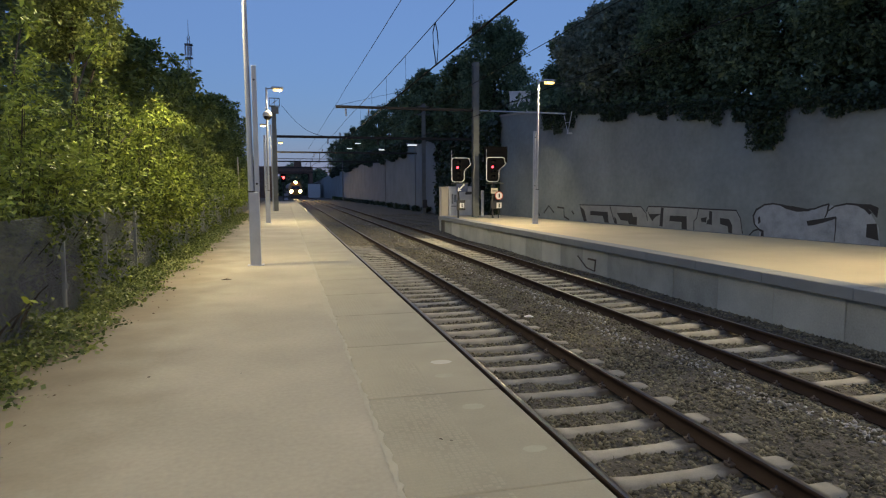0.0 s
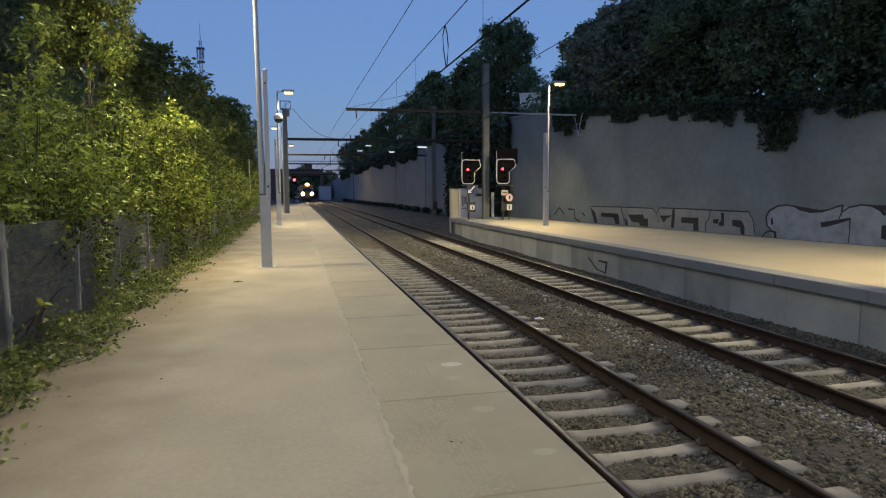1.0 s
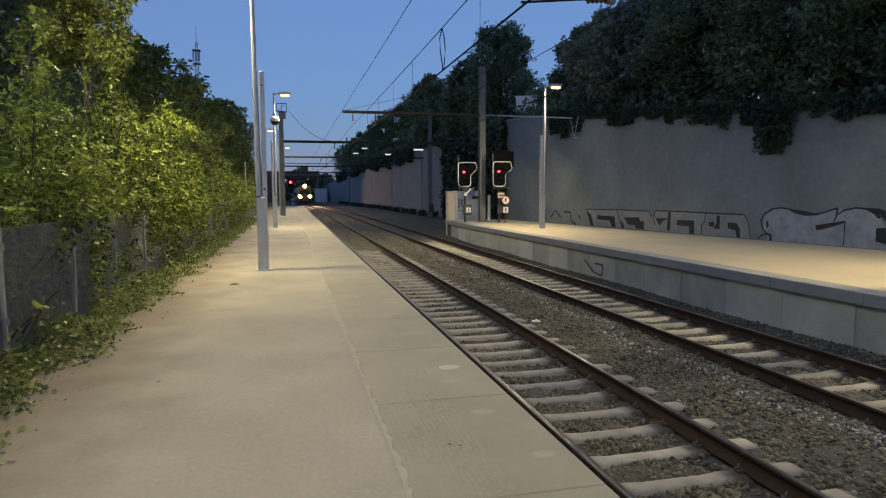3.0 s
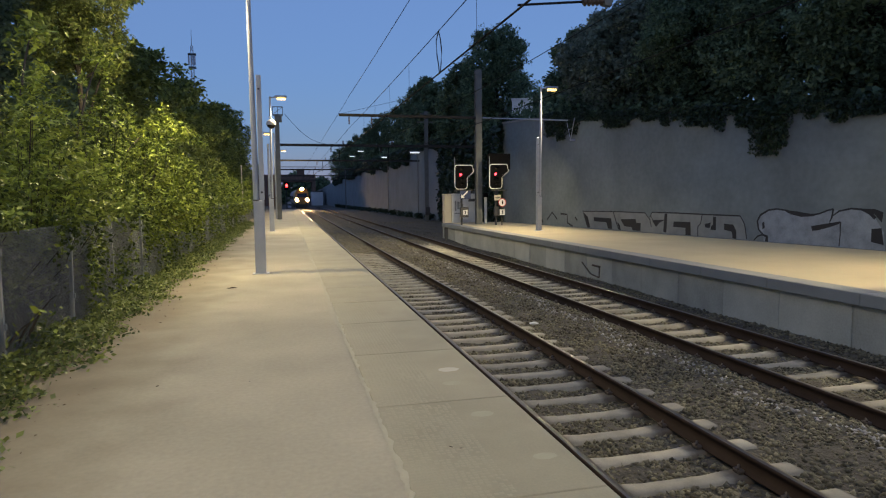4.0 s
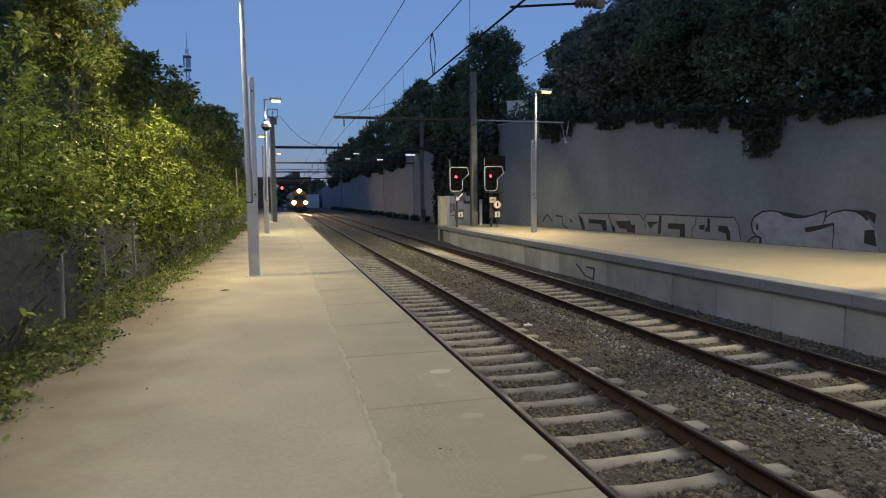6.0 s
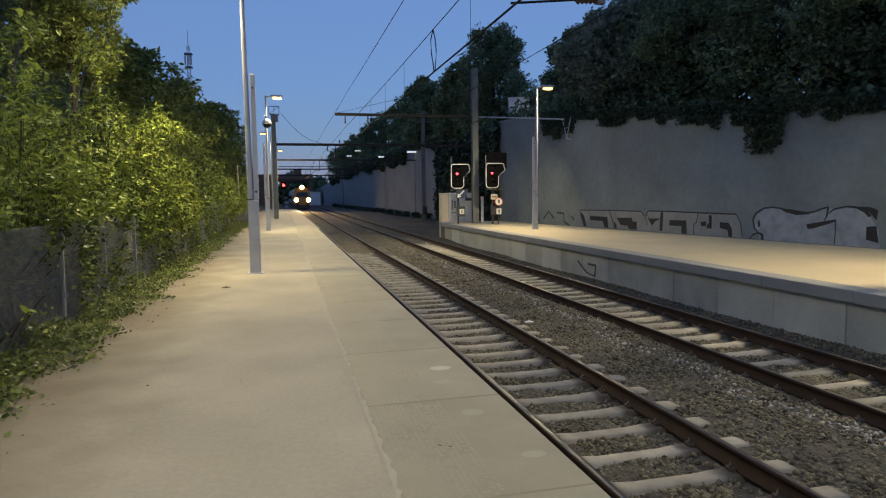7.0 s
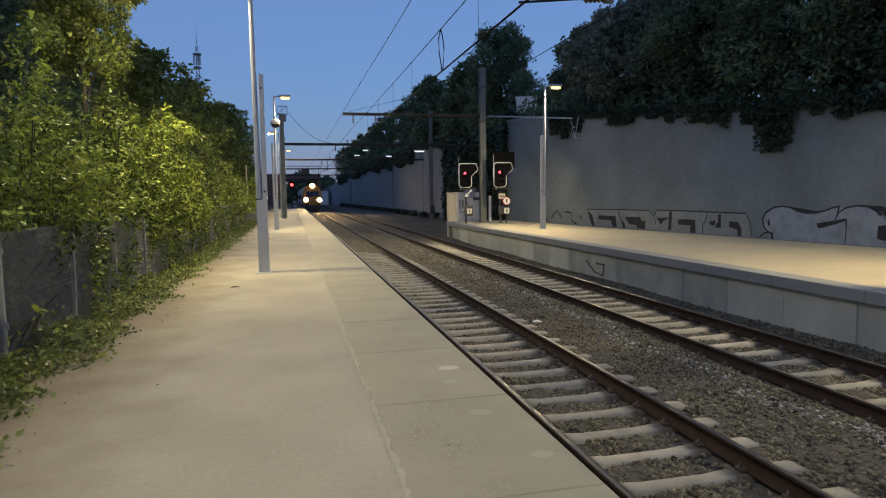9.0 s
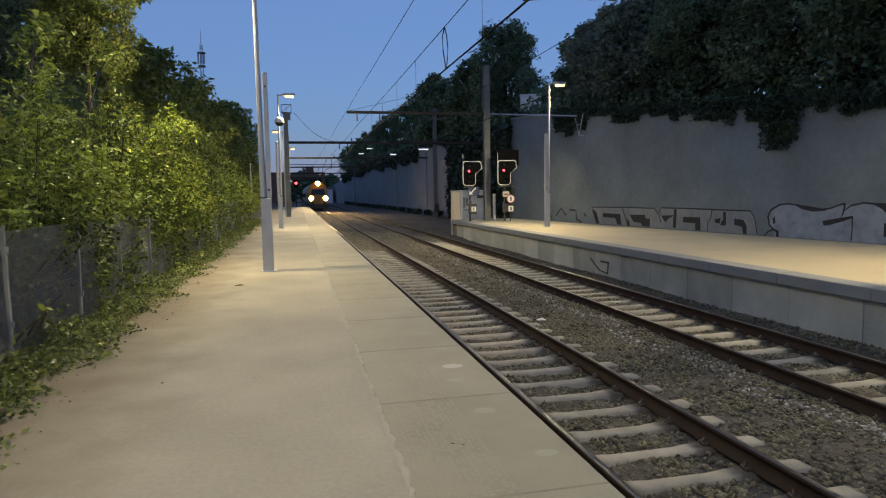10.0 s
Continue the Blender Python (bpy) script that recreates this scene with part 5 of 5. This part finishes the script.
# ---- far things ----
def make_far():
    house = empty("house", pose(15.8, 43.0, 5.45, 0, 0, -22), "white rendered house wall showing between the trees", "house")
    part("wall", boxes((0, 1.45, 0, 4, 0, 2.95)), M_HOUSE, house)
    part("roof", boxes((-0.06, 1.46, -0.06, 4.06, 2.953, 3.03)), M_HOUSE, house, "pale flat roof edge")
    tower = empty("radio_mast", pose(-14.1, 110, 0), "slim lattice radio mast against the sky", "radio mast")
    bm = bmesh.new()
    for i in range(26):
        z0, z1 = i * 1.0, i * 1.0 + 1.0
        w0, w1 = 0.5 - 0.013 * i, 0.5 - 0.013 * (i + 1)
        for sx, sy in ((-1, -1), (1, -1), (1, 1), (-1, 1)):
            tube(bm, (sx * w0, sy * w0, z0), (sx * w1, sy * w1, z1), 0.05, sides=4)
        tube(bm, (-w0, -w0, z0), (w1, -w1, z1), 0.03, sides=4)
        tube(bm, (w0, w0, z0), (-w1, w1, z1), 0.03, sides=4)
    part("lattice", bm, M_GALV, tower)
    part("spire", tubes(((0, 0, 26), (0, 0, 28.6), 0.05, 0.02), sides=5), M_MAST, tower)
    for z, w in ((24.6, 0.6), (22.5, 0.55)):
        part("platform", boxes((-w, w, -0.5, 0.5, z, z + 0.18)), M_MAST, tower)
    for a in (-0.45, 0.0, 0.45):
        part("antenna", boxes((a - 0.12, a + 0.12, -0.6, -0.45, 22.9, 24.4)), M_GALV, tower)
    bridge = empty("road_bridge", pose(0, 214, 0), "dark brick road bridge across the railway", "bridge")
    part("deck", boxes((-30, 9.4, -4, 6, 6.6, 8.3)), M_BRIDGE, bridge)
    part("parapet", boxes((-30, 9.4, -4.25, -4.02, 6.9, 8.9)), M_BRIDGE, bridge)
    part("abutment", boxes((-30, -2.6, -3.9, 6, -1.2, 6.597)), M_BRIDGE, bridge)
    part("abutment", boxes((8.3, 9.4, -3.9, 6, -1.2, 6.597)), M_BRIDGE, bridge)
    shed = empty("trackside_building", pose(11.5, 196, -1.2), "low pale grey building beside the line", "building")
    part("wall", boxes((-4.0, -0.6, 0, 8, 0, 4.4)), M_CABINET, shed)
    part("roof", boxes((-4.2, -0.4, -0.2, 8.2, 4.404, 4.6)), M_DARKGREY, shed)
    sig = empty("railway_signal", pose(0.02, 108, -1.4), "far railway signal showing a red light", "railway signal", "signals on the far platform")
    part("post", tubes(((0, 0, 0), (0, 0, 5.4), 0.07), sides=8), M_DARKGREY, sig)
    board = part("board", prism([(-0.35, 0), (0.35, 0), (0.35, 1.3), (-0.35, 1.3)], 0.06, Matrix.Translation((0, -0.1, 4.2))), M_BLACK, sig)
    # lens widened so that its disc stands in for the red light's glow
    part("lamp", tubes(((0.05, -0.105, 4.95), (0.05, -0.2, 4.95), 0.22), sides=16), M_RED_FAR, board, "glowing red lens")
    part("plate", boxes((0.1, 0.75, -0.2, -0.15, 1.9, 2.3)), M_GALV, sig)
    part("plate", boxes((0.1, 0.7, -0.2, -0.15, 1.2, 1.6)), M_GALV, sig)
    relay = empty("signal_box", pose(2.9, 131, 6.3), "dark signal box hanging above the track", "railway signal")
    part("box", boxes((-0.75, 0.75, -0.2, 0.2, -0.5, 0.9), bevel=0.03), M_BRIDGE, relay)
    part("hanger", tubes(((-0.5, 0, 0.9), (-0.5, 0, 1.4), 0.05), ((0.5, 0, 0.9), (0.5, 0, 1.4), 0.05), ((-5.0, 0, 1.4), (9, 0, 1.4), 0.07), ((-5, 0, 1.4), (-5, 0, -7.5), 0.12), ((9, 0, 1.4), (9, 0, -7.5), 0.12), sides=6), M_MAST, relay)
    # lit lamps seen among the trees on the bank
    for x, y, z in ((13.35, 131, 9.8), (13.75, 119, 10.0), (13.5, 87.6, 6.95), (14.1, 69.8, 6.42)):
        lamp = empty("street_lamp", pose(x, y, z), "lit street lamp among the trees on the bank", "street lamp", "street lamps on the bank")
        part("head", boxes((-0.6, 0.6, -0.2, 0.2, 0.1, 0.22), bevel=0.02), M_GALV, lamp)
        part("lens", boxes((-0.5, 0.5, -0.22, 0.18, 0.0, 0.098)), M_LIT, lamp, "cold white lens")
        part("pole", tubes(((0, 0.1, 0.1), (0.35, 0.1, -0.1), 0.04), ((0.35, 0.1, 0.0), (0.35, 0.1, -1.2 - z), 0.05), sides=6), M_MAST, lamp)
    pole = empty("utility_pole", pose(-3.0, 46, -0.05), "thin pale wooden pole with a stay wire", "pole")
    part("pole", tubes(((0, 0, 0), (-0.03, 0, 3.9), 0.05, 0.035), sides=8), M_BEIGE, pole)
    part("stay", tubes(((0, 0, 3.6), (0.7, 0, 0.02), 0.008), sides=4), M_WIRE, pole)
    bank = np.random.default_rng(5)
    n = 20000
    x = bank.uniform(-70, 70, n)
    pts = np.stack([x, bank.uniform(255, 275, n), -1 + (9 + 3 * np.sin(x * 0.21) + 2 * np.sin(x * 0.5)) * bank.random(n) ** 0.7], 1)
    v, f = leaves(pts, 1.5, bank, wide=0.8)
    tagged(link("far_woods", raw_mesh("far_woods", v, f, M_LEAF_DARK), None), "dark belt of woods behind the bridge", "woods", kind="stuff")


M_RED_FAR = mat("far_red_lens", (0.6, 0.03, 0.02), 0.4, vary=0.02, bump=0, emit=14, emit_colour=(1.0, 0.03, 0.03))


# ---- small things ----
def branch(name, base, tip, count, size, seed, label):
    """A thin arching branch with leaves along its outer half."""
    rng = np.random.default_rng(seed)
    a, b = np.array(base, dtype=float), np.array(tip, dtype=float)
    mid = (a + b) / 2 + [0, 0, 0.25 * np.linalg.norm(b - a)]
    t = np.linspace(0, 1, 7)[:, None]
    curve = (1 - t) ** 2 * a + 2 * t * (1 - t) * mid + t ** 2 * b
    thing = empty(name, pose(0, 0, 0), label, "branch", "branches over the fence")
    part("stem", path_tube([tuple(p) for p in curve], [0.016 - 0.0018 * i for i in range(7)], 5), M_BARK, thing)
    u = rng.uniform(0.35, 1.0, count)[:, None] ** 0.7
    c = (1 - u) ** 2 * a + 2 * u * (1 - u) * mid + u ** 2 * b + rng.normal(0, 0.11, (count, 3)) * [1, 1.3, 0.7]
    v, f = leaves(c, size, rng, wide=0.42, droop=0.25)
    link("foliage", raw_mesh("foliage", v, f, M_LEAF_BUSH), None, thing)


def make_small_things():
    branch("leafy_branch", (-3.3, 14.6, 2.6), (-2.5, 17.2, 3.25), 520, 0.12, 1, "yellow-green leafy branch reaching over the fence")
    branch("leafy_branch", (-3.2, 16.4, 2.3), (-2.55, 20.8, 3.25), 420, 0.13, 2, "yellow-green leafy branch reaching over the fence")
    branch("leafy_branch", (-3.2, 16.0, 1.9), (-2.5, 18.4, 2.4), 380, 0.12, 3, "yellow-green leafy branch reaching over the fence")
    branch("leafy_branch", (-3.0, 10.6, 2.9), (-2.9, 12.0, 4.1), 240, 0.12, 6, "upright leafy shoot above the shrubs")
    branch("leafy_branch", (-3.2, 8.9, 2.9), (-3.3, 9.9, 4.0), 260, 0.11, 7, "upright leafy shoot above the shrubs")
    for seed, tip in ((4, (-2.42, 7.3, 0.62)), (5, (-2.42, 6.7, 0.47)), (8, (-2.45, 7.05, 0.53))):
        branch("ivy_sprig", (-2.7, tip[1] - 0.15, 0.12), tip, 9, 0.10, seed, "pale young sprig growing through the fence")
    scrap = bmesh.new()
    r = random.Random(6)
    ring = [scrap.verts.new((0.11 * math.cos(a) * r.uniform(0.6, 1.1), 0.07 * math.sin(a) * r.uniform(0.6, 1.1), 0.02 + 0.03 * r.random())) for a in [k * 0.7854 for k in range(8)]]
    top = scrap.verts.new((0.01, 0, 0.075))
    low = scrap.verts.new((0, 0, 0.0))
    for i in range(8):
        scrap.faces.new((ring[i], ring[(i + 1) % 8], top))
        scrap.faces.new((ring[(i + 1) % 8], ring[i], low))
    ob = part("paper_scrap", scrap, M_WHITE)
    ob.location = (4.74, 11.75, -1.02)
    tagged(ob, "crumpled white paper scrap on the ballast", "litter")
    for k, (x, y, w) in enumerate(((-1.04, 11.68, 0.11), (-1.18, 5.71, 0.028), (0.92, 3.78, 0.02), (0.98, 3.74, 0.014))):
        bm = bmesh.new()
        edge = [bm.verts.new((w * math.cos(a) * r.uniform(0.7, 1.1), w * 0.4 * math.sin(a) * r.uniform(0.7, 1.1), 0.004)) for a in [j * 0.6283 for j in range(10)]]
        peak = bm.verts.new((0, 0, 0.004 + w * 0.2))
        for i in range(10):
            bm.faces.new((edge[i], edge[(i + 1) % 10], peak))
        ob = part("dead_leaf", bm, M_DRYDARK)
        ob.matrix_world = pose(x, y, 0.003, 0, 0, 20 + 50 * k)
        tagged(ob, "small dark dead leaf lying on the platform", "leaf", "dead leaves")


M_DRYDARK = mat("dead_leaf_brown", (0.05, 0.032, 0.02), 0.9, vary=0.3, scale=20, fine=90, bump=0.1, local=True)


# ---- the train ----
def make_train():
    train = empty("train", pose(3.3, 110, RAIL_Z), "approaching electric train with three bright headlights", "train")
    prof = [(-1.30, 0.95), (-1.42, 1.3), (-1.44, 2.6), (-1.32, 3.55), (-0.95, 4.05), (-0.4, 4.27), (0.4, 4.27), (0.95, 4.05), (1.32, 3.55), (1.44, 2.6), (1.42, 1.3), (1.30, 0.95)]

    def shell(y0, y1, nose):
        bm = bmesh.new()
        rings = []
        for y, s in ((y0, nose), (y0 + 0.5, 1.0), (y1, 1.0)):
            rings.append([bm.verts.new((x * s, y + (0.35 * max(0, z - 2.2) if y == y0 and nose < 1 else 0), z if z < 1 else 1 + (z - 1) * (0.5 + 0.5 * s))) for x, z in prof])
        for a, b in zip(rings, rings[1:]):
            for i in range(len(prof)):
                j = (i + 1) % len(prof)
                bm.faces.new((a[i], a[j], b[j], b[i]))
        bm.faces.new(rings[0])
        bm.faces.new(rings[-1][::-1])
        bmesh.ops.recalc_face_normals(bm, faces=bm.faces)
        return bm
    part("cab_body", shell(0, 18, 0.93), M_TRAIN, train, "yellow painted cab body")
    for k in range(2):
        car = part("coach_body", shell(18.6 + 25 * k, 43 + 25 * k, 1.0), M_TRAIN2, train, "grey coach body")
        for i in range(8):
            for s in (-1, 1):
                part("window", boxes((s * 1.455 - 0.02, s * 1.455 + 0.02, 20.4 + 25 * k + 2.7 * i, 22.2 + 25 * k + 2.7 * i, 1.9, 2.7)), M_GLASS, car)
    part("windscreen", prism([(-1.05, 2.3), (1.05, 2.3), (0.95, 3.15), (-0.95, 3.15)], 0.06, pose(0, 0, 0, -18, 0, 0) @ Matrix.Translation((0, -0.72, 0.0))), M_GLASS, train, "dark windscreen")
    part("skirt", boxes((-1.25, 1.25, 0.1, 0.5, 0.3, 0.94), bevel=0.05), M_DARKGREY, train)
    for s in (-1, 1):
        part("buffer", tubes(((s * 0.87, 0.1, 1.05), (s * 0.87, -0.5, 1.05), 0.09), ((s * 0.87, -0.5, 1.05), (s * 0.87, -0.55, 1.05), 0.24), sides=14), M_DARKGREY, train)
    # lenses and bowls are oversize to stand in for the headlights' bloom
    for x, z, r in ((-1.08, 1.83, 0.26), (1.08, 1.83, 0.26), (0, 4.10, 0.26)):
        y = 0.3 if z > 3 else -0.1
        bm = bmesh.new()
        tube(bm, (x, y + 0.5, z), (x, y + 0.06, z), r + 0.04, r + 0.1, sides=20)
        lamp = part("headlight", bm, M_HEAD_HALO, train, "headlight bowl with an added orange halo glow")
        part("lens", tubes(((x, y + 0.055, z), (x, y + 0.02, z), r), sides=16), M_HEAD, lamp, "bright warm lens")
        # a deep tube, added only to keep the beam along the line
        hood = bmesh.new()
        rings = [[hood.verts.new((x + k * math.cos(a), yy, z + k * math.sin(a))) for a in [2 * math.pi * j / 20 for j in range(20)]]
                 for k, yy in ((r + 0.1, y + 0.06), (r + 0.1, y - 0.9), (r + 0.04, y - 0.9), (r + 0.04, y + 0.06))]
        for p, q in zip(rings, rings[1:] + rings[:1]):
            for j in range(20):
                hood.faces.new((p[j], p[(j + 1) % 20], q[(j + 1) % 20], q[j]))
        bmesh.ops.recalc_face_normals(hood, faces=hood.faces)
        part("hood", hood, M_DARKGREY, lamp, "dark tube added to narrow the headlight beam")
    for yy in (2.5, 5.2, 13, 15.7, 21, 23.6, 38, 40.6, 46, 48.6, 63, 65.6):
        for s in (-1, 1):
            wheel = bmesh.new()
            tube(wheel, (s * 0.70, yy, 0.46), (s * 0.80, yy, 0.46), 0.46, sides=20)
            part("wheel", wheel, M_CLIP, train)
    return train


def motions():
    """The train comes on at about six metres a second, following the track."""
    rows = []
    for i in range(11):
        y = 160.0 - 6.2 * i
        slope = math.degrees(math.atan((bend(y + 30) - bend(y)) / 30))
        rows.append((float(i), pose(TRACK_1 + bend(y), y, RAIL_Z, 0, 0, -slope)))
    walk(the_train, rows)


# ---- build ----
make_ground()
make_walls()
make_platform_far()
for px, py, ps in ((-0.62, 13.8, -1), (-0.75, 31.1, 1), (-0.72, 48.6, -1), (-0.78, 66.2, 1), (-0.62, -3.6, -1)):
    lamp_post(px, py, ps, throw=-18.0 if ps < 0 else 6.0)
lamp_post(10.93, 26.35, 1, "lamp posts on the far platform", throw=-35.0)
lamp_post(13.0, 8.0, 1, "lamp posts on the far platform", throw=-35.0)
dome_camera(-0.64, 30.75, 5.0, 1.3)
dome_camera(-0.65, 66.0, 4.6, 0.8)
make_signals()
make_cabinets()
make_overhead()
make_fence()
make_graffiti()
make_far()
make_left_planting()
make_small_things()
make_right_planting()
the_train = make_train()
make_ballast()
make_tracks()
make_platform_near()
motions()
